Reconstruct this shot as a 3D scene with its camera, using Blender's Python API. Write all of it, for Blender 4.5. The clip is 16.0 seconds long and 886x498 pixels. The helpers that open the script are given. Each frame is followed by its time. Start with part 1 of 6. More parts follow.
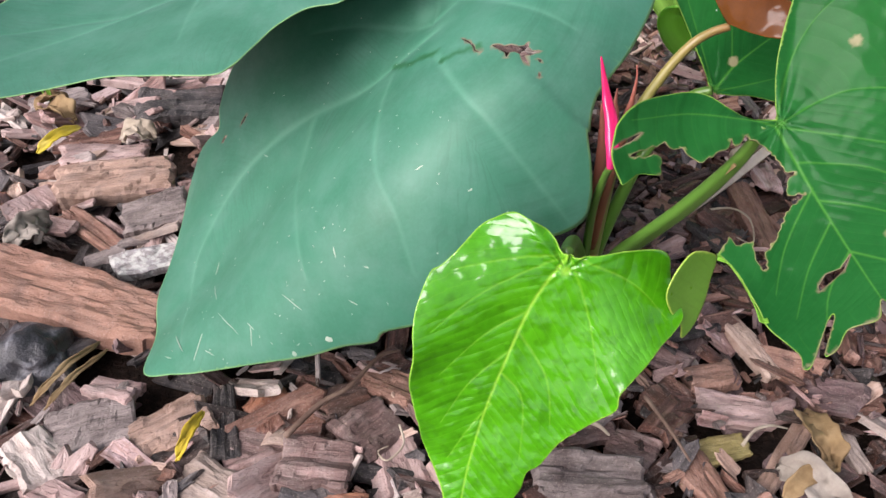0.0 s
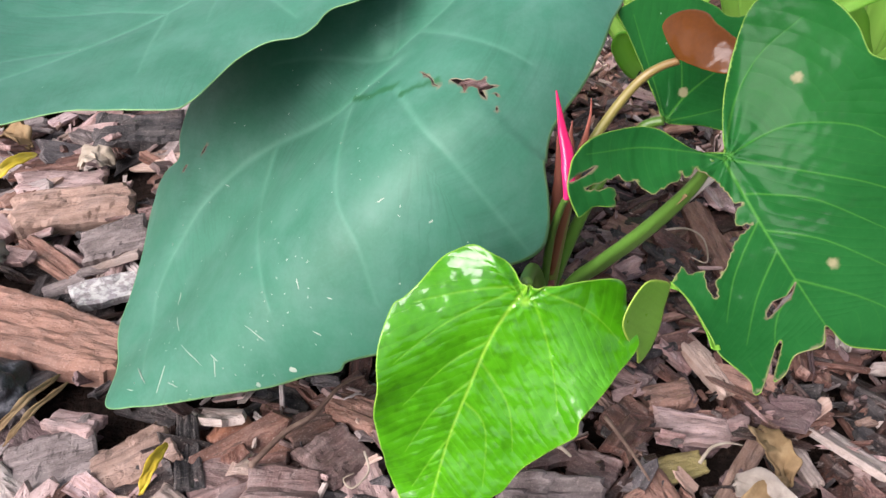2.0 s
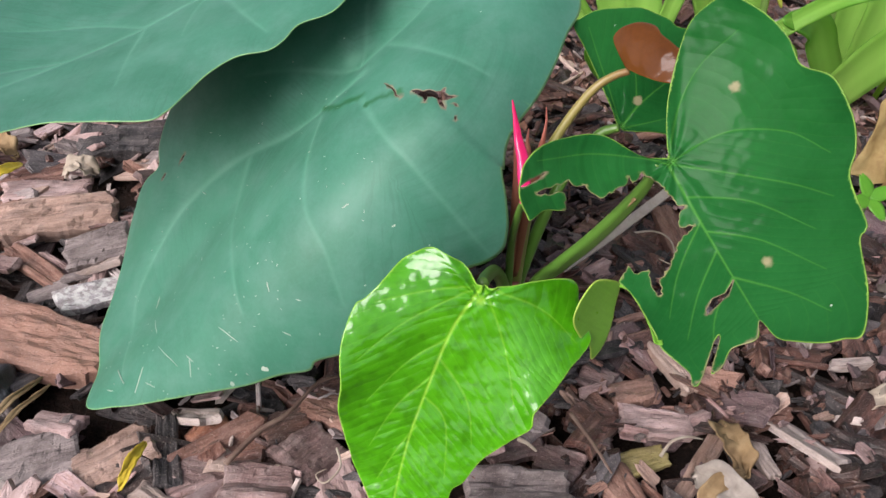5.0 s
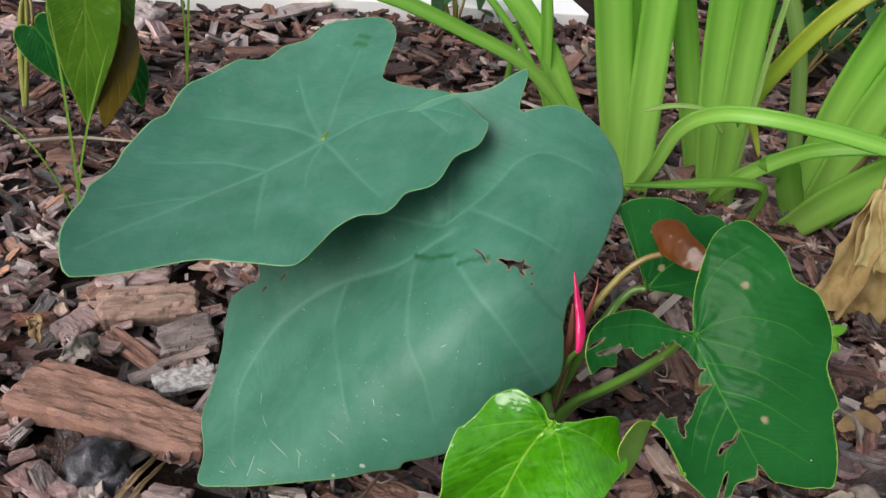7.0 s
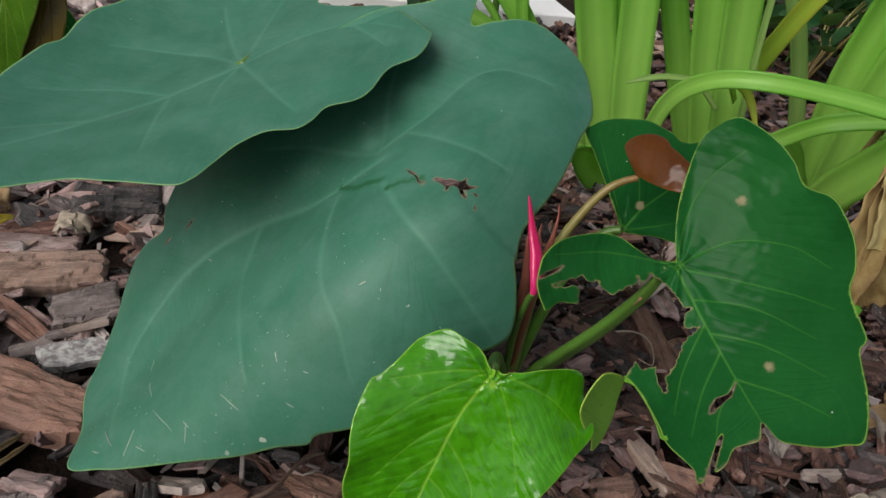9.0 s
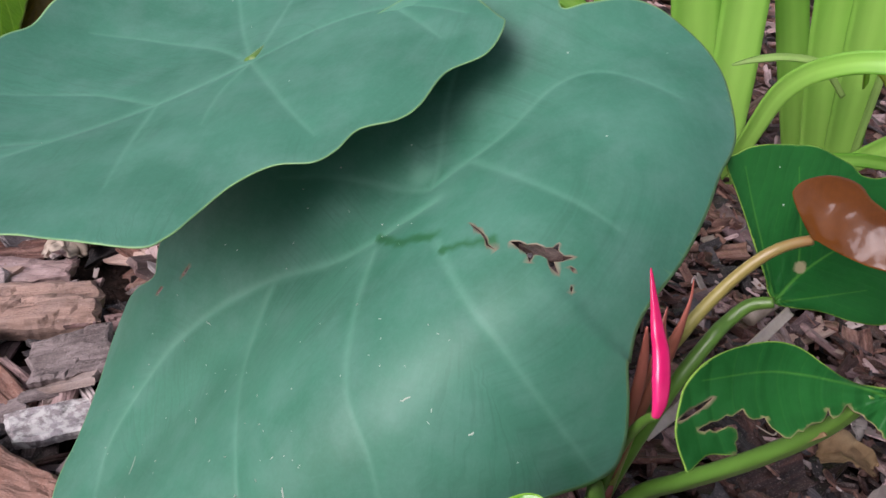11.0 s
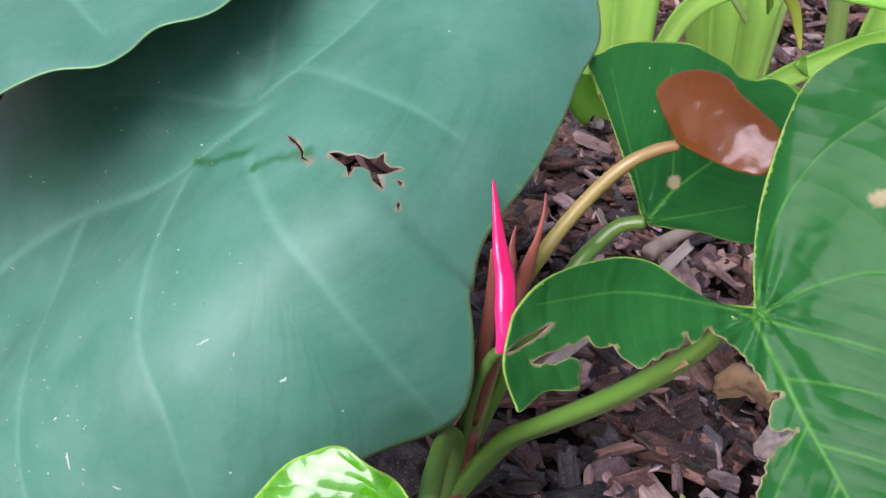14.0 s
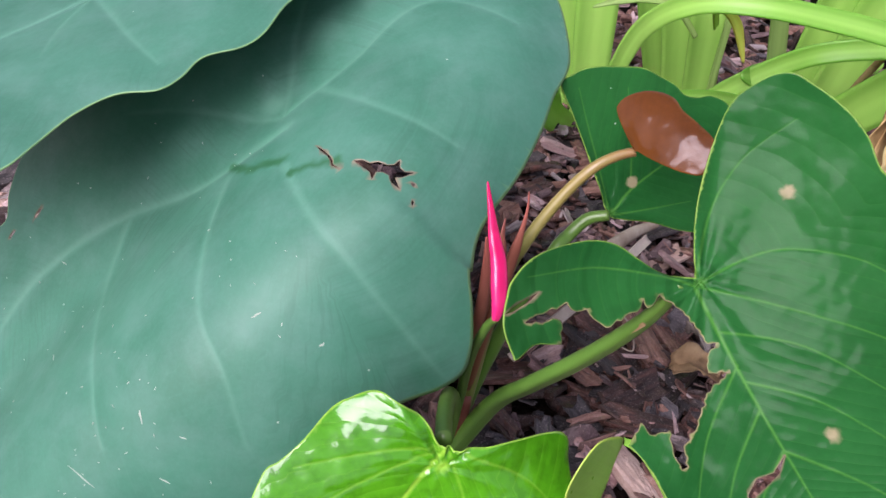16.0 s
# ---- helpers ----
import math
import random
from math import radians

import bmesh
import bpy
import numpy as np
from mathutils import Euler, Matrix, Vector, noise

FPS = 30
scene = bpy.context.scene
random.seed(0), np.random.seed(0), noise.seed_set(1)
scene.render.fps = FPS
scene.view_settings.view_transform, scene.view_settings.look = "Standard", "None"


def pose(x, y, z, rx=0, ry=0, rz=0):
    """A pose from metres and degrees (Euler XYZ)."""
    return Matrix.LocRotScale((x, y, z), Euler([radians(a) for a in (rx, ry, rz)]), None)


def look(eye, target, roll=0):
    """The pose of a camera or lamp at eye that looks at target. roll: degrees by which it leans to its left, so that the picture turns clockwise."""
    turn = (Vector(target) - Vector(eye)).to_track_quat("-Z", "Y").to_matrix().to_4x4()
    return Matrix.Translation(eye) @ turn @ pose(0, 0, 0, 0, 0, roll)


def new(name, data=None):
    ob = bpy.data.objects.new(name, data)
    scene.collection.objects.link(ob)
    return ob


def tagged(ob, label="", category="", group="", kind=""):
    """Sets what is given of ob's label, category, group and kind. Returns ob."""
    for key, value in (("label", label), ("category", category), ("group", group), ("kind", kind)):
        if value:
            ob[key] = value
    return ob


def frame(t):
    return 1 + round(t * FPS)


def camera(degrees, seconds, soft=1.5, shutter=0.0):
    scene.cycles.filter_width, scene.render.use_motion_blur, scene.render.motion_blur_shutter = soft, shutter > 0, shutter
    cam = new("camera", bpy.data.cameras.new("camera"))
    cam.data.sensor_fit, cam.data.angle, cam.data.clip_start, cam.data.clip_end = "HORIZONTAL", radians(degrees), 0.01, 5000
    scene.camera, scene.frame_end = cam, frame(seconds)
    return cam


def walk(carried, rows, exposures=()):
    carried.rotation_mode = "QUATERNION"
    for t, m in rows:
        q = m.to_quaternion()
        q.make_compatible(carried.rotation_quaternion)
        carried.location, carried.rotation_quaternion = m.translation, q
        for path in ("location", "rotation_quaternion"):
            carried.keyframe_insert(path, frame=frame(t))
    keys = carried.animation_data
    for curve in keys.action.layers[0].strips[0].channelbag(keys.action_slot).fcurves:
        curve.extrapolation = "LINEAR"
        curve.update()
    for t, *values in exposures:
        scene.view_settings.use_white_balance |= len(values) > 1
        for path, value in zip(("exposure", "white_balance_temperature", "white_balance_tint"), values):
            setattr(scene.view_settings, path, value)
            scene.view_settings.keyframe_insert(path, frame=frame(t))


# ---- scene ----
cam = camera(57.6, 16.0)
# seconds, eye x y z, pitch, roll, yaw
PATH = [
    (0.0, -0.0133, 0.0295, 0.4959, -40.07, 4.70, -0.92),
    (0.5, -0.0259, 0.0384, 0.4791, -40.51, 5.36, -2.26),
    (1.0, -0.0270, 0.0395, 0.4779, -41.25, 5.48, -3.43),
    (1.5, -0.0200, 0.0335, 0.4885, -40.53, 5.94, -3.97),
    (2.0, -0.0140, 0.0299, 0.5097, -38.96, 6.03, -4.29),
    (2.5, 0.0135, 0.0431, 0.5240, -38.19, 5.55, -4.90),
    (3.0, 0.0233, 0.0348, 0.5122, -37.28, 5.71, -5.59),
    (3.5, 0.0167, 0.0480, 0.4854, -38.00, 5.41, -5.28),
    (4.0, 0.0118, 0.0559, 0.4794, -38.35, 5.30, -5.52),
    (4.2, 0.0050, 0.0535, 0.4842, -38.55, 5.04, -5.18),
    (6.3, 0.0051, -0.0574, 0.5901, -37.70, 9.14, -5.03),
    (6.5, -0.0183, -0.0535, 0.6002, -37.15, 9.97, -5.63),
    (7.0, -0.1123, -0.0582, 0.6637, -35.24, 12.07, -8.52),
    (7.5, -0.1348, -0.1072, 0.6672, -32.87, 14.10, -12.05),
    (8.0, -0.1248, -0.1070, 0.6836, -32.03, 14.08, -12.83),
    (8.5, -0.0916, -0.0785, 0.6373, -31.20, 13.04, -9.40),
    (9.0, -0.0352, -0.0039, 0.5265, -31.76, 11.98, -7.65),
    (9.5, -0.0400, 0.0683, 0.4967, -32.78, 10.49, -4.41),
    (9.7, -0.0460, 0.0919, 0.4943, -33.44, 10.04, -3.35),
    (11.8, -0.0327, 0.1752, 0.4774, -35.47, 10.85, -4.44),
    (12.0, -0.0395, 0.1735, 0.4730, -35.62, 10.91, -4.62),
    (12.5, -0.0689, 0.1694, 0.4621, -36.42, 10.89, -3.88),
    (13.0, -0.0441, 0.1874, 0.4472, -37.27, 10.07, -3.11),
    (13.5, 0.0063, 0.2137, 0.4329, -37.88, 11.58, -7.08),
    (14.0, 0.0169, 0.2037, 0.4501, -37.35, 12.54, -10.02),
    (14.5, 0.0201, 0.2037, 0.4658, -36.49, 12.86, -11.48),
    (15.0, 0.0254, 0.1955, 0.4590, -35.86, 12.52, -11.80),
    (15.5, 0.0208, 0.1647, 0.4390, -35.49, 13.28, -13.10),
    (16.0, -0.0117, 0.1438, 0.4844, -36.43, 13.60, -13.14),
]
# the picture brightens, darkens and tints on the way: seconds, stops, kelvin, tint
EXPOSURE = [(0.0, 1.36, 6430, 18), (1.5, 1.58, 6380, 19), (2.5, 1.17, 6380, 18), (3.0, 0.97, 6420, 16), (4.0, 1.17, 6380, 17), (6.5, 1.22, 6420, 16), (7.0, 0.74, 6470, 13), (8.0, 0.37, 6470, 13),
            (9.0, 0.24, 6550, 10), (9.7, 0.44, 6500, 12), (11.8, 1.05, 6200, 31), (13.0, 1.0, 6300, 26), (14.0, 1.38, 6060, 34), (15.5, 1.44, 6000, 37), (16.0, 1.29, 6150, 33)]
walk(cam, [(t, Matrix.Translation((x, y, z)) @ Euler((0, 0, radians(yaw))).to_matrix().to_4x4()
            @ pose(0, 0, 0, 90 + pitch) @ pose(0, 0, 0, 0, 0, roll)) for t, x, y, z, pitch, roll, yaw in PATH], EXPOSURE)


# ---- world and light: an overcast garden in the shade ----
world = bpy.data.worlds.new("overcast_sky")
scene.world = world
world.use_nodes = True
wn, wl = world.node_tree.nodes, world.node_tree.links
wn.clear()
sky = wn.new("ShaderNodeTexSky")
sky.sky_type = "NISHITA"
sky.sun_disc = False
sky.sun_elevation, sky.sun_rotation = radians(38), radians(228)
sky.dust_density, sky.ozone_density = 4.0, 0.6
grey = wn.new("ShaderNodeHueSaturation")
grey.inputs["Saturation"].default_value = 0.5
back = wn.new("ShaderNodeBackground")
back.inputs["Strength"].default_value = 0.08
wout = wn.new("ShaderNodeOutputWorld")
wl.new(sky.outputs[0], grey.inputs["Color"])
wl.new(grey.outputs[0], back.inputs["Color"])
wl.new(back.outputs[0], wout.inputs["Surface"])

sun_data = bpy.data.lights.new("sun", "SUN")
sun_data.energy, sun_data.angle, sun_data.color = 1.8, radians(45), (1.0, 0.98, 0.95)
sun = new("sun", sun_data)
sun.matrix_world = look((0, 0, 4), Vector((0, 0, 4)) - Vector((-0.60, -0.54, 0.59)))

# ---- materials ----


class Nodes:
    """A small writer of node materials."""

    def __init__(self, name):
        self.mat = bpy.data.materials.new(name)
        self.mat.use_nodes = True
        self.tree = self.mat.node_tree
        self.tree.nodes.clear()

    def add(self, kind, **inputs):
        node = self.tree.nodes.new(kind)
        for key, value in inputs.items():
            key = key.replace("_", " ")
            if hasattr(value, "is_output"):
                self.tree.links.new(value, node.inputs[key])
            else:
                node.inputs[key].default_value = value
        return node

    def link(self, a, b):
        self.tree.links.new(a, b)

    def attr(self, name):
        node = self.tree.nodes.new("ShaderNodeAttribute")
        node.attribute_name = name
        return node

    def maths(self, op, a, b=0.0, c=0.0):
        node = self.tree.nodes.new("ShaderNodeMath")
        node.operation = op
        for i, value in enumerate((a, b, c)):
            if hasattr(value, "is_output"):
                self.link(value, node.inputs[i])
            else:
                node.inputs[i].default_value = value
        return node.outputs[0]

    def mix(self, fac, a, b, blend="MIX"):
        node = self.tree.nodes.new("ShaderNodeMix")
        node.data_type, node.blend_type = "RGBA", blend
        for i, value in ((0, fac), (6, a), (7, b)):
            if hasattr(value, "is_output"):
                self.link(value, node.inputs[i])
            else:
                node.inputs[i].default_value = value
        return node.outputs[2]

    def ramp(self, fac, stops):
        node = self.tree.nodes.new("ShaderNodeValToRGB")
        for _ in range(len(stops) - 2):
            node.color_ramp.elements.new(0.5)
        for element, (place, colour) in zip(node.color_ramp.elements, stops):
            element.position, element.color = place, colour
        self.link(fac, node.inputs[0])
        return node.outputs[0]

    def noise(self, vector, scale, detail=4.0, rough=0.55):
        node = self.add("ShaderNodeTexNoise", Scale=scale, Detail=detail, Roughness=rough)
        if vector is not None:
            self.link(vector, node.inputs["Vector"])
        return node.outputs["Fac"]

    def scaled(self, vector, x, y, z):
        node = self.add("ShaderNodeMapping")
        self.link(vector, node.inputs["Vector"])
        node.inputs["Scale"].default_value = (x, y, z)
        return node.outputs[0]

    def place(self):
        return self.tree.nodes.new("ShaderNodeTexCoord").outputs["Object"]

    def bump(self, height, strength, distance, normal=None):
        node = self.add("ShaderNodeBump", Height=height, Strength=strength, Distance=distance)
        if normal is not None:
            self.link(normal, node.inputs["Normal"])
        return node.outputs[0]

    def end(self, colour, rough, normal=None, spec=0.5, translucent=0.0, glow_colour=None, coat=0.0):
        bsdf = self.add("ShaderNodeBsdfPrincipled", Base_Color=colour, Roughness=rough)
        bsdf.inputs["Specular IOR Level"].default_value = spec
        if coat:
            bsdf.inputs["Coat Weight"].default_value = coat
            bsdf.inputs["Coat Roughness"].default_value = 0.12
        if normal is not None:
            self.link(normal, bsdf.inputs["Normal"])
        shader = bsdf.outputs[0]
        if translucent:
            thin = self.add("ShaderNodeBsdfTranslucent", Color=glow_colour if glow_colour is not None else colour)
            both = self.add("ShaderNodeMixShader", Fac=translucent)
            self.link(shader, both.inputs[1])
            self.link(thin.outputs[0], both.inputs[2])
            shader = both.outputs[0]
        out = self.tree.nodes.new("ShaderNodeOutputMaterial")
        self.link(shader, out.inputs["Surface"])
        return self.mat


def rgb(r, g, b):
    return (r, g, b, 1.0)


def leaf_material(name, dark, light, vein, rim, rough, spec=0.5, thin=0.2, bump=0.4, scar=None, vein_mix=0.8, waxy=0.0, quilt=0.0,
                  side_mix=0.25, side_gap=5.0, mottle=0.0, coat=0.0, through_colour=(0.25, 0.5, 0.05, 1.0), vein_bump=0.0, streaks=0.35):
    """A leaf's surface: mottling at two scales, main and side veins, rim and scars after the mesh's own masks."""
    n = Nodes(name)
    co = n.place()
    broad = n.noise(co, 16.0, 4.0)
    fine = n.noise(co, 420.0, 3.0, 0.6)
    body = n.mix(n.ramp(broad, [(0.32, rgb(0, 0, 0)), (0.68, rgb(1, 1, 1))]), dark, light)
    body = n.mix(n.maths("MULTIPLY", n.maths("SUBTRACT", fine, 0.4), 0.35), body, tuple(min(1, c * 1.5) for c in light[:3]) + (1,))
    if mottle:
        blotch = n.noise(co, 130.0, 5.0, 0.6)
        body = n.mix(n.maths("MULTIPLY", n.ramp(blotch, [(0.5, rgb(0, 0, 0)), (0.66, rgb(1, 1, 1))]), mottle), body, tuple(c * 0.45 for c in dark[:3]) + (1,))
    if waxy:
        bloom = n.noise(co, 38.0, 6.0, 0.65)
        body = n.mix(n.maths("MULTIPLY", n.ramp(bloom, [(0.42, rgb(0, 0, 0)), (0.72, rgb(1, 1, 1))]), waxy), body, rgb(0.17, 0.3, 0.26))
    side = n.maths("ADD", n.attr("side").outputs["Fac"], n.maths("MULTIPLY_ADD", n.noise(co, 26.0, 2.0), 5.0, -2.5))
    wave = n.maths("ABSOLUTE", n.maths("SINE", n.maths("MULTIPLY", side, math.pi / side_gap)))
    place = n.add("ShaderNodeCombineXYZ")
    n.link(n.maths("MULTIPLY", side, 0.3), place.inputs[0])
    n.link(n.maths("MULTIPLY", n.attr("far").outputs["Fac"], 0.03), place.inputs[1])
    streak = n.noise(place.outputs[0], 1.0, 4.0, 0.6)
    patch = n.ramp(n.noise(co, 11.0, 2.0), [(0.45, rgb(0, 0, 0)), (0.62, rgb(1, 1, 1))])
    body = n.mix(n.maths("MULTIPLY", n.maths("MULTIPLY", n.ramp(streak, [(0.5, rgb(0, 0, 0)), (0.62, rgb(1, 1, 1))]), patch), streaks), body, tuple(c * 0.5 for c in dark[:3]) + (1,))
    threads = n.ramp(wave, [(0.0, rgb(1, 1, 1)), (0.2, rgb(0, 0, 0))])
    body = n.mix(n.maths("MULTIPLY", threads, n.maths("MULTIPLY", n.noise(co, 50.0), 2 * side_mix)), body, vein)
    veins = n.attr("vein").outputs["Fac"]
    body = n.mix(n.maths("MULTIPLY", veins, vein_mix), body, vein)
    edge = n.attr("rim").outputs["Fac"]
    wob = n.noise(co, 60.0, 2.0)
    edge = n.maths("MULTIPLY", edge, n.maths("MULTIPLY_ADD", wob, 1.4, 0.25))
    body = n.mix(n.maths("MINIMUM", edge, 1.0), body, rim)
    if scar is not None:
        body = n.mix(n.attr("scar").outputs["Fac"], body, scar)
    body = n.mix(n.maths("MULTIPLY", n.attr("tear").outputs["Fac"], 0.9), body, n.mix(n.noise(co, 160.0), rgb(0.035, 0.024, 0.016), rgb(0.36, 0.27, 0.18)))
    specks = n.add("ShaderNodeTexVoronoi", Scale=75.0)
    n.link(co, specks.inputs["Vector"])
    dots = n.maths("LESS_THAN", specks.outputs["Distance"], 0.045)
    pick = n.maths("GREATER_THAN", n.noise(co, 30.0, 1.0), 0.58)
    body = n.mix(n.maths("MULTIPLY", n.maths("MULTIPLY", dots, pick), 0.6), body, rgb(0.5, 0.55, 0.45))
    relief = n.bump(fine, 0.12 * bump, 0.0004)
    relief = n.bump(n.noise(co, 90.0, 4.0), bump, 0.0005, relief)
    if quilt:
        relief = n.bump(n.noise(co, 42.0, 2.0), quilt, 0.003, relief)
        relief = n.bump(wave, 0.0 if side_mix == 0 else 0.35 * quilt, 0.0004, relief)
    if vein_bump:
        relief = n.bump(veins, vein_bump, 0.001, relief)
    glossy = n.maths("MULTIPLY_ADD", n.noise(co, 120.0, 3.0), 0.14, rough - 0.07)
    return n.end(body, glossy, relief, spec, thin, n.mix(0.5, body, through_colour), coat)


MAT_EAR = leaf_material("blue_green_leaf", rgb(0.03, 0.132, 0.08), rgb(0.047, 0.178, 0.114), rgb(0.12, 0.3, 0.21), rgb(0.2, 0.38, 0.14), 0.5, 0.32, 0.08, 0.25, rgb(0.02, 0.11, 0.045), 0.5, 0.22, 0.0, 0.04, 7.0, streaks=0.2)
MAT_LIME = leaf_material("lime_leaf", rgb(0.037, 0.215, 0.0025), rgb(0.073, 0.33, 0.006), rgb(0.3, 0.58, 0.05), rgb(0.28, 0.52, 0.06), 0.1, 0.6, 0.16, 0.7, None, 0.75, 0.0, 1.2, 0.07, 6.5, 0.4, 0.0, rgb(0.2, 0.7, 0.01))
MAT_DEEP = leaf_material("deep_green_leaf", rgb(0.006, 0.062, 0.012), rgb(0.012, 0.095, 0.02), rgb(0.08, 0.27, 0.035), rgb(0.17, 0.3, 0.05), 0.15, 0.06, 0.06, 0.6, rgb(0.22, 0.2, 0.11), 0.5, 0.0, 1.0, 0.04, 6.0)
MAT_BRONZE = leaf_material("bronze_leaf", rgb(0.06, 0.018, 0.003), rgb(0.10, 0.032, 0.005), rgb(0.13, 0.05, 0.01), rgb(0.12, 0.045, 0.01), 0.1, 0.25, 0.05, 1.0, None, 0.4, 0.0, 1.6, 0.0, 4.0, 0.0, 0.1)
MAT_OLIVE = leaf_material("olive_leaf", rgb(0.05, 0.15, 0.008), rgb(0.085, 0.21, 0.014), rgb(0.17, 0.3, 0.03), rgb(0.18, 0.27, 0.05), 0.1, 0.7, 0.25, 0.7, quilt=1.2)
MAT_BACKSIDE = leaf_material("pale_leaf_underside", rgb(0.17, 0.4, 0.04), rgb(0.23, 0.5, 0.07), rgb(0.3, 0.45, 0.08), rgb(0.45, 0.6, 0.1), 0.3, 0.4, 0.25, 0.5, side_mix=0.03)


def stem_material(name, low, high, rough=0.35, along=1.0, thin=0.0):
    """A stalk's skin, from the colour at its foot to that at its top, with fine lengthwise lines."""
    n = Nodes(name)
    co = n.place()
    t = n.attr("along").outputs["Fac"]
    t = n.maths("ADD", t, n.maths("MULTIPLY_ADD", n.noise(co, 50.0), 0.3, -0.15))
    body = n.ramp(t, [(0.0, low), (1.0, high)])
    lines = n.noise(n.scaled(co, 300, 300, 18), 1.0, 3.0)
    body = n.mix(n.maths("MULTIPLY", lines, 0.35), body, tuple(c * 0.5 for c in high[:3]) + (1,))
    return n.end(body, rough, n.bump(lines, 0.25, 0.0005), 0.5, thin)


MAT_STALK = stem_material("green_stalk", rgb(0.08, 0.165, 0.025), rgb(0.1, 0.25, 0.034))
MAT_STALK_RED = stem_material("reddish_stalk", rgb(0.21, 0.11, 0.04), rgb(0.25, 0.29, 0.07))
MAT_PINK = stem_material("pink_bud", rgb(0.62, 0.025, 0.15), rgb(0.5, 0.008, 0.08), 0.16)
MAT_SHEATH = stem_material("red_sheath", rgb(0.3, 0.12, 0.06), rgb(0.4, 0.12, 0.09), 0.45, 1.0, 0.2)
MAT_GRASS = stem_material("grass_blade", rgb(0.12, 0.26, 0.03), rgb(0.18, 0.36, 0.04), 0.4, 1.0, 0.2)


def strap_material(name, low, high, tip):
    """A lily's strap leaf: pale at its foot, greener above, ribbed along."""
    n = Nodes(name)
    co = n.place()
    t = n.attr("along").outputs["Fac"]
    t = n.maths("ADD", t, n.maths("MULTIPLY_ADD", n.noise(co, 9.0), 0.3, -0.15))
    body = n.ramp(t, [(0.0, low), (0.5, high), (1.0, tip)])
    across = n.attr("across").outputs["Fac"]
    ribs = n.maths("MULTIPLY_ADD", n.maths("SINE", n.maths("MULTIPLY", across, 24.0)), 0.5, 0.5)
    lines = n.noise(n.scaled(co, 120, 120, 8), 1.0, 4.0)
    body = n.mix(n.maths("MULTIPLY", lines, 0.4), body, tuple(c * 0.7 for c in high[:3]) + (1,))
    pale = n.maths("SUBTRACT", 1.0, n.maths("ABSOLUTE", n.maths("MULTIPLY_ADD", across, 2.0, -1.0)))
    body = n.mix(n.maths("MULTIPLY", n.maths("MULTIPLY_ADD", pale, 0.35, n.maths("MULTIPLY", ribs, 0.06)), 1.0), body, tuple(min(1, c * 1.6) for c in low[:3]) + (1,))
    return n.end(body, 0.36, n.bump(ribs, 0.1, 0.0006, n.bump(lines, 0.25, 0.001)), 0.4, 0.45, n.mix(0.4, body, rgb(0.45, 0.85, 0.1)))


MAT_STRAP = strap_material("lily_leaf", rgb(0.37, 0.58, 0.14), rgb(0.17, 0.46, 0.045), rgb(0.11, 0.37, 0.033))
MAT_STRAP_YELLOW = strap_material("yellowing_lily_leaf", rgb(0.26, 0.44, 0.05), rgb(0.42, 0.46, 0.05), rgb(0.58, 0.52, 0.1))
MAT_STRAP_PALE = strap_material("pale_lily_leaf", rgb(0.36, 0.5, 0.16), rgb(0.26, 0.42, 0.12), rgb(0.3, 0.45, 0.15))
MAT_STRAP_DARK = strap_material("dark_strap_leaf", rgb(0.03, 0.1, 0.015), rgb(0.02, 0.075, 0.014), rgb(0.03, 0.09, 0.02))


def dry_material(name, a, b, c, rough=0.75):
    n = Nodes(name)
    co = n.place()
    body = n.ramp(n.noise(co, 26.0, 6.0, 0.65), [(0.3, a), (0.5, b), (0.72, c)])
    fibres = n.noise(n.scaled(co, 260, 260, 14), 1.0, 4.0)
    body = n.mix(n.maths("MULTIPLY", fibres, 0.4), body, tuple(v * 0.6 for v in a[:3]) + (1,))
    return n.end(body, rough, n.bump(fibres, 0.4, 0.0006), 0.3, 0.15)


MAT_DRY = dry_material("dry_leaf", rgb(0.2, 0.12, 0.045), rgb(0.38, 0.27, 0.11), rgb(0.5, 0.4, 0.18))
MAT_DRY_PALE = dry_material("pale_dry_leaf", rgb(0.3, 0.2, 0.075), rgb(0.46, 0.38, 0.16), rgb(0.54, 0.49, 0.24))
MAT_STRAW = dry_material("straw_leaf", rgb(0.16, 0.1, 0.05), rgb(0.3, 0.2, 0.1), rgb(0.42, 0.32, 0.18))
MAT_YELLOW = dry_material("yellow_leaf", rgb(0.5, 0.36, 0.03), rgb(0.66, 0.5, 0.04), rgb(0.66, 0.58, 0.2), 0.5)
MAT_TORN = dry_material("dry_torn_rim", rgb(0.12, 0.08, 0.05), rgb(0.38, 0.3, 0.2), rgb(0.5, 0.42, 0.3))


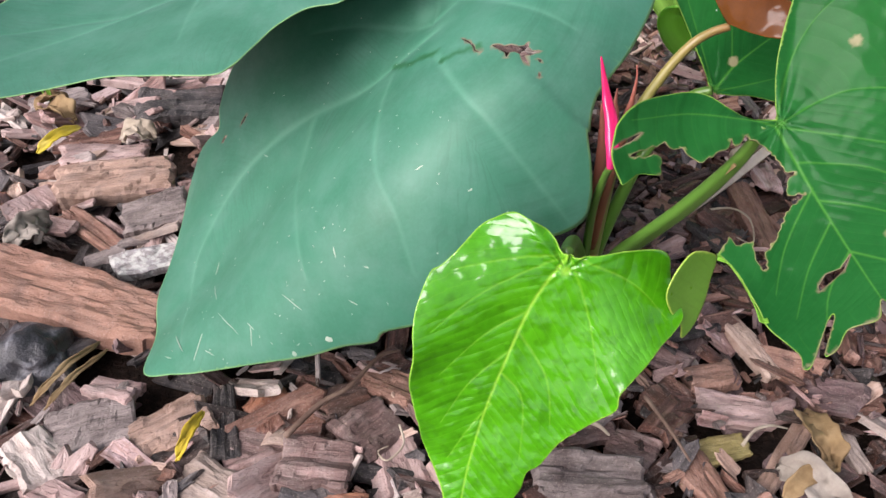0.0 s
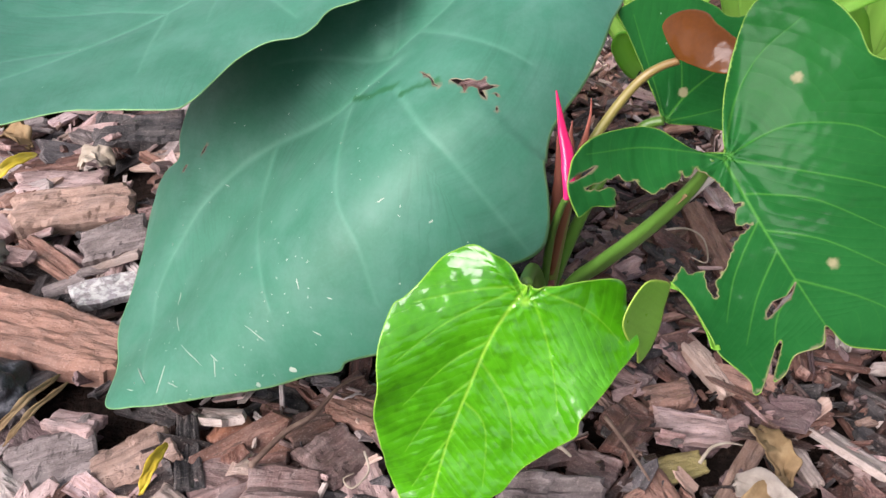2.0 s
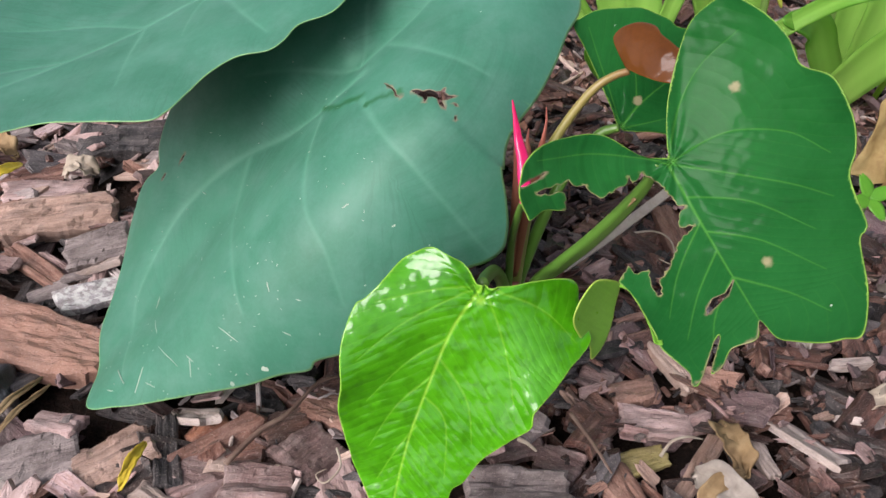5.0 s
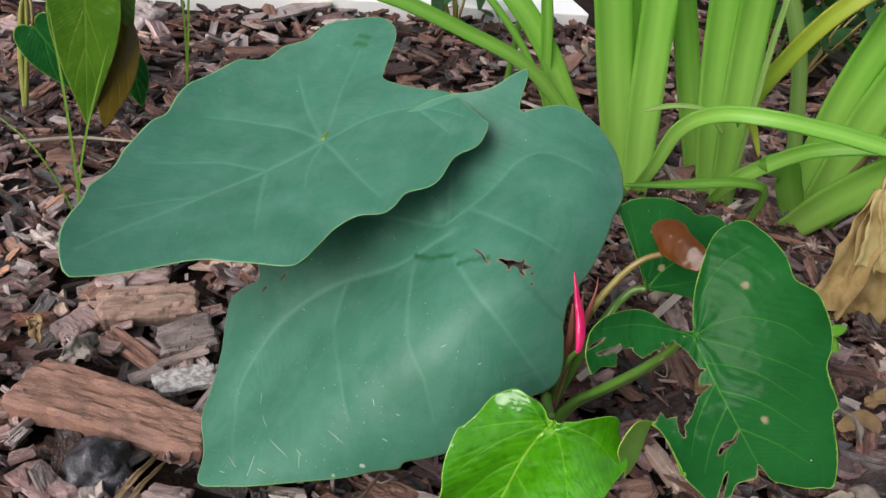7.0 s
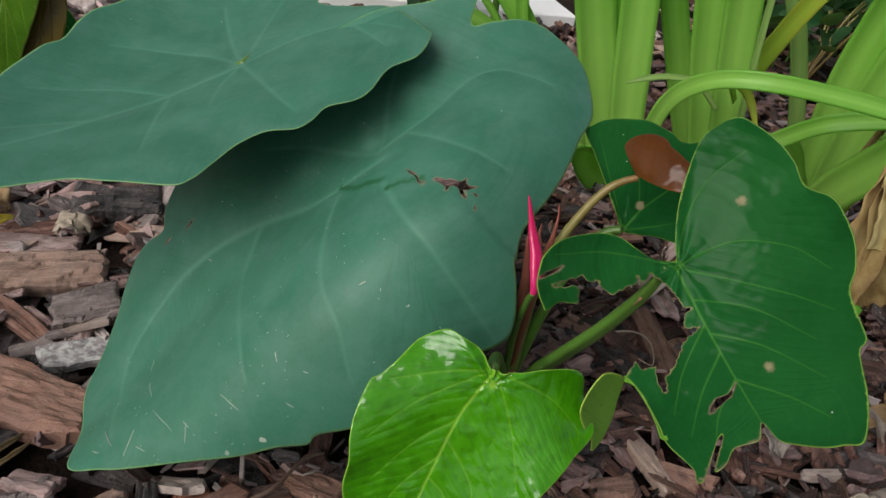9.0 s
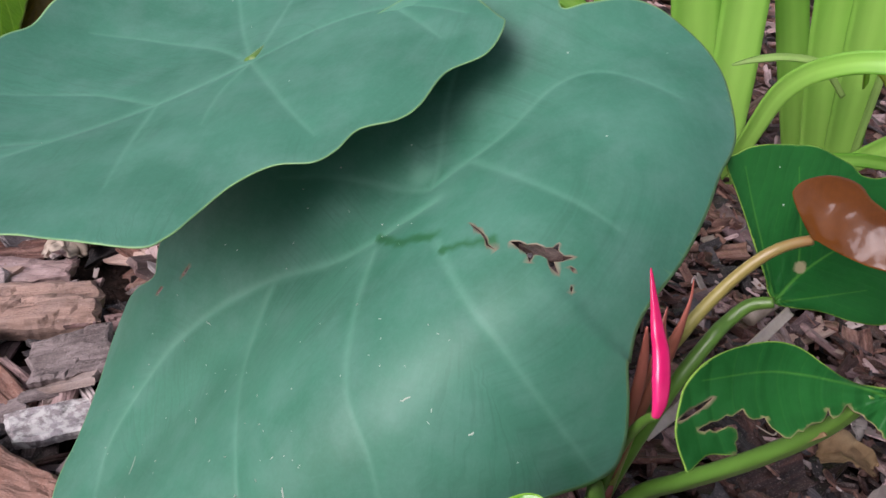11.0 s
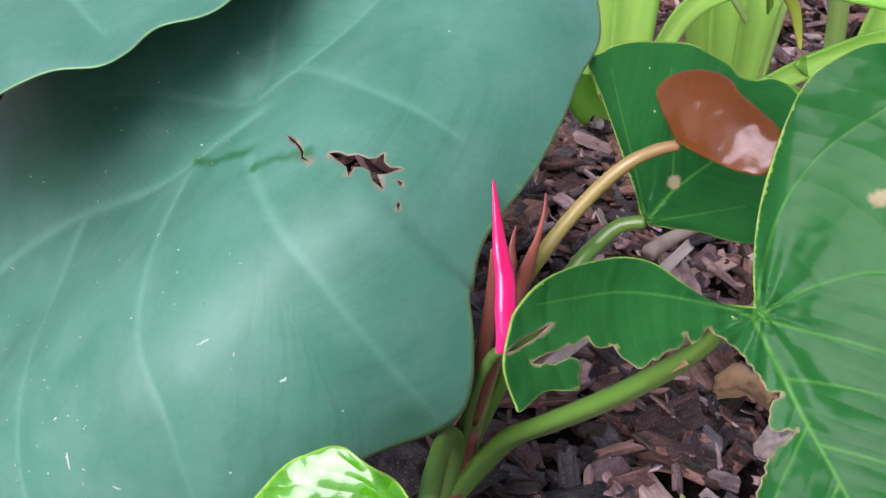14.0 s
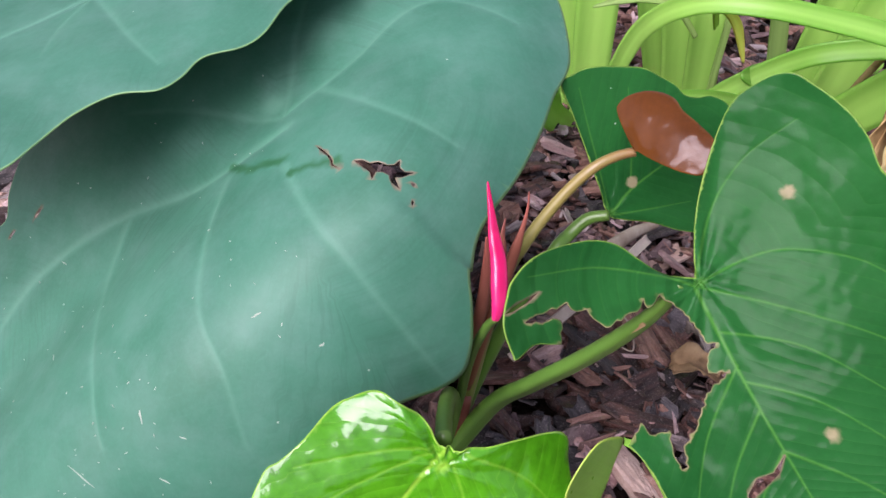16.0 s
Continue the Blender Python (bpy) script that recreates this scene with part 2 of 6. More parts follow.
def bark_material(name, stops, grey=0.35, rough=0.8, lichen=0.0, seed=0.0, lines=0.6):
    """Weathered bark: fibres along the chip, flaky layers, grey weathering, dark pits; each chip in its own tone."""
    n = Nodes(name)
    local = n.attr("grain").outputs["Vector"]
    info = n.tree.nodes.new("ShaderNodeObjectInfo").outputs["Random"]
    island = n.tree.nodes.new("ShaderNodeNewGeometry").outputs["Random Per Island"]
    own = n.maths("FRACT", n.maths("ADD", n.maths("MULTIPLY", info, 7.3), n.maths("ADD", island, seed)))
    shift = n.add("ShaderNodeCombineXYZ")
    n.link(n.maths("MULTIPLY", own, 9.0), shift.inputs[0])
    n.link(n.maths("MULTIPLY", own, 5.0), shift.inputs[1])
    move = n.tree.nodes.new("ShaderNodeVectorMath")
    n.link(local, move.inputs[0])
    n.link(shift.outputs[0], move.inputs[1])
    co = move.outputs[0]
    warp = n.tree.nodes.new("ShaderNodeVectorMath")
    n.link(co, warp.inputs[0])
    sway = n.add("ShaderNodeTexNoise", Scale=60.0, Detail=2.0)
    n.link(co, sway.inputs["Vector"])
    shrink = n.scaled(sway.outputs["Color"], 0.004, 0.004, 0.004)
    n.link(shrink, warp.inputs[1])
    bent = warp.outputs[0]
    fibre = n.noise(n.scaled(bent, 45, 300, 300), 1.0, 6.0, 0.65)
    flake = n.noise(n.scaled(bent, 38, 85, 130), 1.0, 6.0, 0.62)
    grit = n.noise(co, 620.0, 4.0, 0.7)
    stain = n.noise(co, 55.0, 5.0, 0.6)
    strip = n.noise(n.scaled(bent, 14, 190, 120), 1.0, 3.0, 0.6)
    tone = n.maths("ADD", n.maths("MULTIPLY", own, 0.8), n.maths("MULTIPLY_ADD", flake, 1.0, -0.42))
    tone = n.maths("ADD", tone, n.maths("MULTIPLY_ADD", strip, 1.1, -0.55))
    body = n.ramp(tone, stops)
    body = n.mix(n.maths("MULTIPLY", n.ramp(stain, [(0.44, rgb(0, 0, 0)), (0.66, rgb(1, 1, 1))]), grey), body, rgb(0.3, 0.255, 0.24))
    body = n.mix(n.maths("MULTIPLY", n.ramp(n.noise(co, 33.0, 4.0), [(0.54, rgb(0, 0, 0)), (0.7, rgb(1, 1, 1))]), 0.5), body, rgb(0.06, 0.038, 0.032))
    cracks = n.ramp(fibre, [(0.34, rgb(1, 1, 1)), (0.41, rgb(0, 0, 0))])
    body = n.mix(n.maths("MULTIPLY", cracks, lines), body, rgb(0.02, 0.014, 0.012))
    body = n.mix(n.maths("MULTIPLY", n.ramp(grit, [(0.56, rgb(0, 0, 0)), (0.72, rgb(1, 1, 1))]), 0.4), body, rgb(0.5, 0.42, 0.37))
    body = n.mix(n.maths("MULTIPLY", n.ramp(grit, [(0.3, rgb(1, 1, 1)), (0.42, rgb(0, 0, 0))]), 0.5), body, rgb(0.03, 0.02, 0.018))
    if lichen:
        crust = n.noise(co, 150.0, 6.0, 0.7)
        body = n.mix(n.maths("MULTIPLY", n.ramp(crust, [(0.45, rgb(0, 0, 0)), (0.55, rgb(1, 1, 1))]), lichen), body, rgb(0.6, 0.6, 0.57))
    plates = n.ramp(flake, [(0.36, rgb(0, 0, 0)), (0.4, rgb(0.35, 0.35, 0.35)), (0.52, rgb(0.4, 0.4, 0.4)), (0.55, rgb(0.75, 0.75, 0.75)), (0.66, rgb(0.8, 0.8, 0.8)), (0.69, rgb(1, 1, 1))])
    relief = n.bump(fibre, 0.6, 0.0012)
    relief = n.bump(strip, 0.6, 0.002, relief)
    relief = n.bump(plates, 0.7, 0.0016, relief)
    relief = n.bump(grit, 0.3, 0.0005, relief)
    return n.end(body, n.maths("MULTIPLY_ADD", stain, 0.3, rough - 0.2), relief, 0.4)


BARK = {
    "mixed": bark_material("bark_mulch", [(0.1, rgb(0.040, 0.021, 0.019)), (0.35, rgb(0.147, 0.077, 0.067)), (0.6, rgb(0.306, 0.183, 0.166)), (0.9, rgb(0.498, 0.366, 0.360))], 0.25),
    "red": bark_material("red_bark", [(0.1, rgb(0.236, 0.124, 0.088)), (0.5, rgb(0.354, 0.195, 0.144)), (0.9, rgb(0.460, 0.289, 0.224))], 0.12, 0.8, 0.0, 0.0, 0.2),
    "tan": bark_material("tan_bark", [(0.1, rgb(0.201, 0.124, 0.092)), (0.5, rgb(0.366, 0.242, 0.189)), (0.9, rgb(0.507, 0.378, 0.313))], 0.2, 0.8, 0.0, 0.0, 0.4),
    "mauve": bark_material("mauve_bark", [(0.1, rgb(0.112, 0.066, 0.059)), (0.5, rgb(0.277, 0.177, 0.163)), (0.9, rgb(0.448, 0.325, 0.304))], 0.3, 0.8, 0.0, 0.0, 0.4),
    "brown": bark_material("brown_bark", [(0.1, rgb(0.05, 0.022, 0.015)), (0.5, rgb(0.15, 0.07, 0.048)), (0.9, rgb(0.28, 0.155, 0.115))], 0.12),
    "grey": bark_material("grey_bark", [(0.1, rgb(0.106, 0.083, 0.078)), (0.5, rgb(0.271, 0.221, 0.210)), (0.9, rgb(0.437, 0.378, 0.363))], 0.45, 0.8, 0.0, 0.0, 0.5),
    "pale": bark_material("pale_bark", [(0.1, rgb(0.236, 0.177, 0.147)), (0.5, rgb(0.401, 0.325, 0.289)), (0.9, rgb(0.566, 0.484, 0.443))], 0.35, 0.8, 0.0, 0.0, 0.35),
    "black": bark_material("charred_bark", [(0.1, rgb(0.012, 0.011, 0.012)), (0.5, rgb(0.03, 0.027, 0.028)), (0.9, rgb(0.09, 0.08, 0.085))], 0.2),
    "orange": bark_material("orange_bark", [(0.1, rgb(0.16, 0.065, 0.04)), (0.5, rgb(0.28, 0.12, 0.07)), (0.9, rgb(0.4, 0.22, 0.14))], 0.1, 0.8, 0.0, 0.0, 0.3),
    "lichen": bark_material("lichened_bark", [(0.1, rgb(0.227, 0.201, 0.204)), (0.9, rgb(0.408, 0.389, 0.398))], 0.5, 0.85, 0.75),
    "olive": bark_material("olive_chip", [(0.1, rgb(0.24, 0.19, 0.06)), (0.9, rgb(0.32, 0.26, 0.1))], 0.1, 0.8, 0.0, 0.0, 0.2),
    # darker copy of the mixed mulch: part damp, part shade put into its colour
    "damp_shade": bark_material("damp_shaded_bark", [(0.1, rgb(0.009, 0.005, 0.004)), (0.45, rgb(0.04, 0.017, 0.012)), (0.75, rgb(0.115, 0.05, 0.036)), (0.97, rgb(0.28, 0.155, 0.12))], 0.05, 0.55),
    "purple": bark_material("purple_bark", [(0.1, rgb(0.0768, 0.045, 0.0459)), (0.9, rgb(0.163, 0.1, 0.102))], 0.25),
}


def soil_material():
    n = Nodes("dark_humus")
    co = n.place()
    grains = n.noise(co, 160.0, 6.0, 0.7)
    clumps = n.noise(co, 26.0, 5.0, 0.6)
    body = n.ramp(n.maths("MULTIPLY_ADD", grains, 0.6, n.maths("MULTIPLY", clumps, 0.5)), [(0.35, rgb(0.006, 0.004, 0.003)), (0.55, rgb(0.02, 0.012, 0.009)), (0.75, rgb(0.07, 0.042, 0.03))])
    return n.end(body, 0.95, n.bump(grains, 0.9, 0.006, n.bump(clumps, 0.8, 0.02)), 0.2)


def plaster_material():
    n = Nodes("white_paint")
    co = n.place()
    patch = n.noise(co, 6.0, 5.0)
    body = n.ramp(patch, [(0.3, rgb(0.86, 0.86, 0.85)), (0.7, rgb(0.92, 0.92, 0.92))])
    low = n.noise(co, 55.0, 5.0, 0.7)
    body = n.mix(n.ramp(low, [(0.66, rgb(0, 0, 0)), (0.8, rgb(0.6, 0.6, 0.6))]), body, rgb(0.45, 0.42, 0.38))
    return n.end(body, 0.7, n.bump(n.noise(co, 220.0, 4.0), 0.3, 0.002), 0.3)


MAT_SOIL = soil_material()
MAT_WHITE = plaster_material()


# ---- leaf shapes: frame (joint, along, across, up), bend, outline and veins in millimetres ----
UPPER_FRAME = ((-0.148, 0.650, 0.270),
    (-0.7005, -0.5645, -0.4367),
    (0.5696, -0.8108, 0.1345),
    (-0.4300, -0.1546, 0.8895),)
UPPER_BEND = (0.002, 0.050, 0.128, 0.528, -0.214, 0.361, 1.224, -3.694, 3.380, -8.239, 2.239, -7.112, 10.735, -12.302, 3.105, 0.000)
UPPER_EDGE = [(-157.0, -80.7), (-167.9, -104.8), (-162.4, -127.4), (-131.6, -152.2), (-109.6, -158.6), (-87.6, -155.7), (-61.4, -161.9), (-35.6, -159.1), (-20.9, -164.0), (-7.2, -169.7), (34.3, -163.7), (54.2, -160.5), (73.5, -150.9), (94.0, -135.7), (114.9, -128.2), (149.5, -103.6), (168.0, -84.8), (186.0, -71.1), (199.4, -60.9), (211.6, -44.0), (226.7, -27.1), (239.2, -8.1), (248.3, 14.4), (254.2, 37.8), (254.5, 49.3), (250.0, 55.2), (218.7, 66.2), (170.8, 84.1), (144.8, 110.8), (117.7, 140.8), (103.3, 144.3), (85.4, 140.0), (63.7, 134.8), (42.7, 136.9), (26.5, 148.5), (13.3, 149.5), (-3.1, 145.6), (-21.1, 153.2), (-36.0, 152.9), (-59.9, 144.0), (-84.2, 148.1), (-106.1, 137.5), (-109.1, 125.1), (-115.0, 71.8), (-104.7, 28.8), (-99.9, -24.2), (-113.7, -44.5)]
UPPER_VEINS = [
    [(1.2, 9.7), (63.3, 1.1), (123.7, -5.9), (193.6, 1.7), (238.0, 17.7)],
    [(1.2, 9.7), (7.1, -49.1), (34.6, -97.6), (64.3, -122.8)],
    [(1.2, 9.7), (-20.7, -63.5), (-45.4, -119.1)],
    [(1.2, 9.7), (-59.4, -57.0), (-119.9, -102.2)],
    [(1.2, 9.7), (-45.9, 21.0), (-82.2, 56.6), (-99.5, 110.4)],
    [(-82.2, 56.6), (-76.1, 117.0)],
    [(1.2, 9.7), (13.3, 91.8), (15.6, 131.4)],
    [(1.2, 9.7), (30.7, 33.4), (53.8, 64.5)],
    [(63.3, 1.1), (89.5, -53.7), (146.0, -84.2)],
    [(123.7, -5.9), (158.2, -23.3), (204.3, -29.3)],
    [(63.3, 1.1), (88.6, 40.2), (114.2, 82.4)]]
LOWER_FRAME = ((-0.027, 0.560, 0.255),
    (-0.6013, -0.4630, -0.6512),
    (0.6161, -0.7876, -0.0088),
    (-0.5088, -0.4065, 0.7589),)
LOWER_BEND = (0.006, -0.004, 0.125, -0.610, 1.569, -0.948, 1.233, -5.920, 1.465, -6.048, -0.181, -2.439, -72.827, -44.342, -61.537, 0.515)
LOWER_EDGE = [(-162.2, -40.0), (-127.7, -18.8), (-139.7, -10.2), (-158.9, 0.4), (-168.0, 15.7), (-165.5, 40.0), (-158.5, 61.3), (-147.8, 80.8), (-125.3, 106.2), (-100.0, 119.6), (-78.3, 131.2), (-51.1, 142.1), (-18.8, 150.3), (-0.5, 158.7), (12.7, 167.3), (27.6, 174.1), (43.1, 175.6), (73.0, 167.8), (99.5, 161.5), (119.2, 159.4), (137.2, 156.1), (155.0, 146.9), (173.0, 135.2), (182.3, 132.7), (197.9, 120.6), (220.5, 105.5), (247.4, 83.2), (282.5, 52.8), (301.5, 33.2), (323.7, 5.0), (311.7, -22.4), (296.2, -64.4), (267.5, -86.4), (240.1, -113.1), (221.8, -142.8), (206.8, -157.0), (184.1, -139.8), (164.7, -121.6), (150.9, -138.4), (122.8, -145.6), (75.5, -134.8), (15.8, -115.4), (-38.8, -99.0), (-81.6, -81.3), (-111.7, -57.2), (-126.4, -49.1)]
LOWER_VEINS = [
    [(6.2, 30.9), (52.5, 9.6), (101.8, -30.5), (150.9, -54.4), (196.7, -61.7), (255.1, -45.8), (286.4, 16.9)],
    [(101.8, -30.5), (137.9, -7.0), (159.8, 52.8), (179.6, 88.0)],
    [(47.8, 23.5), (75.9, 59.5), (98.6, 90.1), (111.0, 117.8), (130.7, 138.1)],
    [(22.3, 62.6), (33.0, 106.5), (36.4, 132.1), (42.9, 160.9), (46.2, 172.3)],
    [(3.1, 16.5), (-44.6, 23.6), (-86.6, 17.4), (-110.9, 31.3), (-120.7, 77.1)],
    [(-22.8, 23.0), (-30.4, 76.1), (-39.4, 121.5)],
    [(3.1, 16.5), (-34.4, -17.3), (-75.3, -39.3)],
    [(3.1, 16.5), (29.7, -35.9), (58.8, -74.1)]]
LOWER_HOLES = [
    [(-0.6, 96.6), (-3.5, 99.8), (-4.5, 104.0), (-7.7, 106.5), (-9.0, 110.8), (-11.5, 112.9), (-15.0, 112.7), (-12.2, 115.4), (-12.2, 118.5), (-15.2, 121.1), (-12.4, 120.4), (-9.5, 119.6), (-7.0, 117.8), (-4.4, 123.1), (-4.1, 118.5), (-6.1, 115.3), (-5.3, 112.0), (-3.2, 109.9), (0.9, 111.6), (-1.3, 107.8), (-0.9, 102.5)],
    [(4.8, 69.7), (4.4, 76.2), (4.6, 82.7), (5.6, 87.4), (7.0, 89.3), (6.6, 95.4), (7.9, 89.4), (6.2, 86.0), (5.2, 81.1), (5.3, 74.5)],
    [(-10.6, 123.3), (-11.4, 125.0), (-9.7, 125.6), (-9.8, 124.5)],
    [(-4.8, 129.0), (-4.6, 130.1), (-2.6, 131.2), (-3.3, 129.9)],
    [(139.9, -93.2), (140.3, -91.4), (146.8, -91.9), (146.4, -93.6)],
    [(163.2, -105.4), (163.1, -103.2), (169.2, -104.2), (169.3, -106.4)]]
LIME_FRAME = ((0.058, 0.363, 0.215),
    (-0.2964, -0.2857, -0.9113),
    (0.9518, -0.1677, -0.2569),
    (-0.0794, -0.9435, 0.3216),)
LIME_BEND = (0.018, 0.042, -0.026, 0.510, -1.335, 3.374, 0.053, 32.712, 39.186, 5.561, -5.422, -136.467, -561.640, -177.080, -34.973, 0.000)
LIME_EDGE = [(-8.8, -2.1), (-8.9, 2.4), (-12.3, 10.3), (-18.2, 20.6), (-21.6, 31.7), (-23.3, 40.9), (-23.2, 48.9), (-19.8, 54.4), (-13.0, 57.5), (-5.3, 62.7), (2.7, 71.2), (12.0, 68.0), (19.7, 63.0), (33.5, 58.7), (47.4, 52.6), (56.3, 54.3), (65.1, 50.9), (81.9, 41.4), (93.5, 36.4), (109.0, 32.9), (116.2, 28.3), (127.4, 29.1), (140.4, 25.3), (150.6, 19.5), (164.9, 18.4), (180.2, 14.0), (182.9, 9.7), (169.7, 0.2), (147.3, -11.0), (128.2, -30.7), (114.4, -38.5), (90.4, -51.9), (70.4, -56.6), (57.0, -62.4), (43.6, -65.5), (27.0, -65.4), (20.1, -60.7), (-1.0, -50.7), (-9.5, -44.6), (-16.5, -36.9), (-17.7, -30.2), (-16.6, -18.5), (-13.5, -12.1), (-8.7, -6.7)]
LIME_VEINS = [
    [(-8.8, -2.1), (22.4, -8.8), (62.9, -8.8), (97.6, -7.1), (139.2, -0.8), (174.1, 9.3)],
    [(-8.8, -2.1), (10.0, -21.6), (29.8, -39.1), (54.0, -53.4)],
    [(-8.8, -2.1), (1.8, -24.8), (13.4, -43.9), (21.4, -55.4)],
    [(-8.8, -2.1), (11.2, 15.6), (30.2, 29.3), (50.6, 41.0)],
    [(-8.8, -2.1), (-7.4, 24.7), (-3.0, 42.9), (6.7, 62.3)],
    [(42.0, -7.8), (60.5, 15.8), (84.1, 28.2)],
    [(66.4, -8.9), (77.3, 8.7), (110.3, 21.1)],
    [(28.3, -9.4), (49.1, -26.1), (78.7, -39.3)],
    [(51.5, -8.3), (76.9, -21.8), (107.2, -27.6)],
    [(85.9, -6.4), (106.6, -12.3), (127.6, -15.6)]]
TORN_FRAME = ((0.159, 0.393, 0.293),
    (0.4403, -0.7695, -0.4627),
    (0.7931, 0.0918, 0.6021),
    (-0.4208, -0.6321, 0.6507),)
TORN_BEND = (-0.009, -0.072, -0.064, 3.132, 2.839, 3.864, -7.816, -14.078, -9.965, -0.509, 64.120, 121.810, 146.741, 92.493, 148.281, 0.000)
TORN_EDGE = [(-2.7, -1.3), (-21.5, 7.8), (-40.9, 22.5), (-60.9, 43.6), (-63.4, 58.7), (-59.6, 68.8), (-50.0, 74.5), (-38.0, 78.6), (-20.9, 81.2), (-4.6, 78.8), (9.6, 85.0), (20.5, 85.1), (37.4, 81.5), (49.6, 75.2), (60.1, 66.0), (82.1, 60.4), (86.6, 57.6), (90.2, 53.0), (112.5, 42.6), (128.0, 30.2), (126.6, 22.2), (124.3, 14.2), (118.3, 4.3), (112.8, -2.0), (101.7, -4.5), (109.1, -10.3), (108.0, -23.3), (113.3, -30.7), (115.0, -36.0), (113.2, -37.7), (100.4, -26.1), (100.4, -28.9), (115.7, -44.6), (115.6, -49.6), (109.3, -48.1), (92.4, -54.4), (82.0, -54.1), (60.7, -55.2), (48.2, -58.5)]
TORN_EDGE_B = [(45.1, -54.3), (42.0, -50.1), (47.9, -48.9), (49.6, -40.7), (59.6, -43.9), (65.4, -43.6), (65.4, -40.9), (57.5, -38.5), (52.5, -29.3), (42.6, -20.1), (38.7, -7.5), (35.6, -15.5), (29.6, -12.7), (25.7, -6.8), (24.7, -9.8), (8.0, -12.7), (0.3, -17.3), (-2.7, -18.4), (-0.7, -20.8), (0.3, -25.4), (-3.8, -25.4), (-0.8, -28.0), (-0.5, -32.1), (0.0, -36.3), (0.6, -41.4), (0.6, -45.2), (-2.1, -46.7), (-4.7, -48.3), (-9.2, -48.8), (-9.8, -53.1), (-14.8, -55.0), (-14.2, -57.9), (-13.8, -65.5), (-13.2, -73.3), (-11.9, -70.9), (-10.3, -61.4), (-7.2, -60.6), (0.0, -64.8), (-1.9, -69.0), (-3.7, -74.4), (-0.8, -82.4), (-3.5, -82.9), (-10.2, -82.0), (-16.6, -79.8), (-24.2, -74.7), (-29.4, -70.1), (-34.5, -60.7), (-36.7, -50.6), (-36.4, -39.9), (-34.1, -31.7), (-28.9, -24.6), (-20.5, -19.2), (-13.5, -14.9), (-8.4, -10.5)]
TORN_VEINS = [
    [(0.1, -3.3), (44.8, -4.3), (81.6, -4.5), (100.8, -4.5)],
    [(0.1, -3.3), (-25.8, 17.9), (-39.3, 39.9), (-42.5, 63.9)],
    [(0.1, -3.3), (-0.8, 21.6), (4.4, 39.2), (21.0, 57.9), (43.1, 66.9)],
    [(0.1, -3.3), (21.8, 21.9), (45.1, 44.4), (63.3, 56.4)],
    [(0.1, -3.3), (-10.4, -15.2), (-23.9, -38.1), (-29.2, -63.3)],
    [(21.8, -4.0), (41.8, 23.2), (73.1, 41.7)],
    [(44.8, -4.3), (64.4, 17.7), (93.7, 34.7)],
    [(37.8, -3.5), (58.5, -28.2), (79.1, -43.9)],
    [(57.8, -5.0), (74.4, -24.8), (93.5, -40.7)],
    [(74.7, -4.6), (88.1, -21.6), (102.2, -30.7)],
    [(74.7, -4.6), (95.4, 14.7), (112.8, 25.3)]]
TORN_HOLES = [
    [(76.3, -5.2), (81.5, -10.6), (83.8, -17.2), (86.3, -25.6), (83.9, -25.0), (80.0, -19.2), (80.5, -12.2)],
    [(-18.6, -78.3), (-20.3, -74.5), (-21.3, -69.7), (-22.6, -62.7), (-20.0, -68.8), (-18.4, -75.3)]]
REAR_FRAME = ((0.163, 0.507, 0.246),
    (0.2156, 0.6984, 0.6825),
    (-0.9660, 0.2545, 0.0447),
    (-0.1425, -0.6690, 0.7295),)
REAR_BEND = (0.004, 0.268, 0.107, 0.301, 2.065, 0.889, 0.830, 5.422, 9.535, -1.345, 0.000, 0.000, 0.000, 0.000, 0.000, 0.000)
REAR_EDGE = [(-2.3, 0.5), (7.9, 9.7), (27.5, 26.5), (40.6, 38.9), (51.2, 49.7), (58.3, 45.2), (64.0, 39.0), (70.6, 25.9), (75.4, 10.7), (76.1, -2.7), (75.8, -12.2), (72.8, -19.7), (74.1, -27.4), (77.9, -35.9), (75.0, -47.3), (59.1, -59.8), (35.4, -64.3), (13.4, -62.8), (5.1, -55.1), (1.9, -40.8), (1.3, -23.7), (-1.2, -10.0)]
REAR_VEINS = [
    [(-2.3, 0.5), (14.3, -6.3), (32.4, -19.3), (49.9, -34.4)],
    [(-2.3, 0.5), (18.7, 13.8), (38.8, 28.5), (53.1, 38.9)],
    [(-2.3, 0.5), (6.9, -17.7), (19.2, -41.4)],
    [(14.3, -6.3), (37.2, 0.9), (64.1, 13.0)]]
BRONZE_FRAME = ((0.154, 0.492, 0.297),
    (0.4562, -0.6490, 0.6089),
    (-0.2674, 0.5526, 0.7894),
    (-0.8488, -0.5229, 0.0785),)
BRONZE_BEND = (0.018, -0.188, -0.244, 5.535, 0.054, 3.455, -76.677, -72.552, -128.314, -116.669, 0.000, 0.000, 0.000, 0.000, 0.000, 0.000)
BRONZE_EDGE = [(14.2, -0.5), (9.6, 8.1), (5.2, 18.8), (5.7, 22.9), (10.4, 26.2), (17.6, 26.8), (24.8, 24.4), (31.0, 20.1), (36.1, 13.8), (43.0, 6.8), (50.6, -2.9), (50.1, -11.7), (47.1, -17.0), (40.0, -15.1), (32.4, -11.3), (23.8, -6.4), (17.1, -2.2)]
BRONZE_VEINS = [
    [(14.2, -0.5), (25.9, 8.7), (36.9, 8.0), (48.9, -3.1)]]
SIDE_FRAME = ((0.212, 0.262, 0.549), (0.1872, -0.2815, -0.9411), (0.9688, -0.1056, 0.2243), (-0.1625, -0.9537, 0.253))
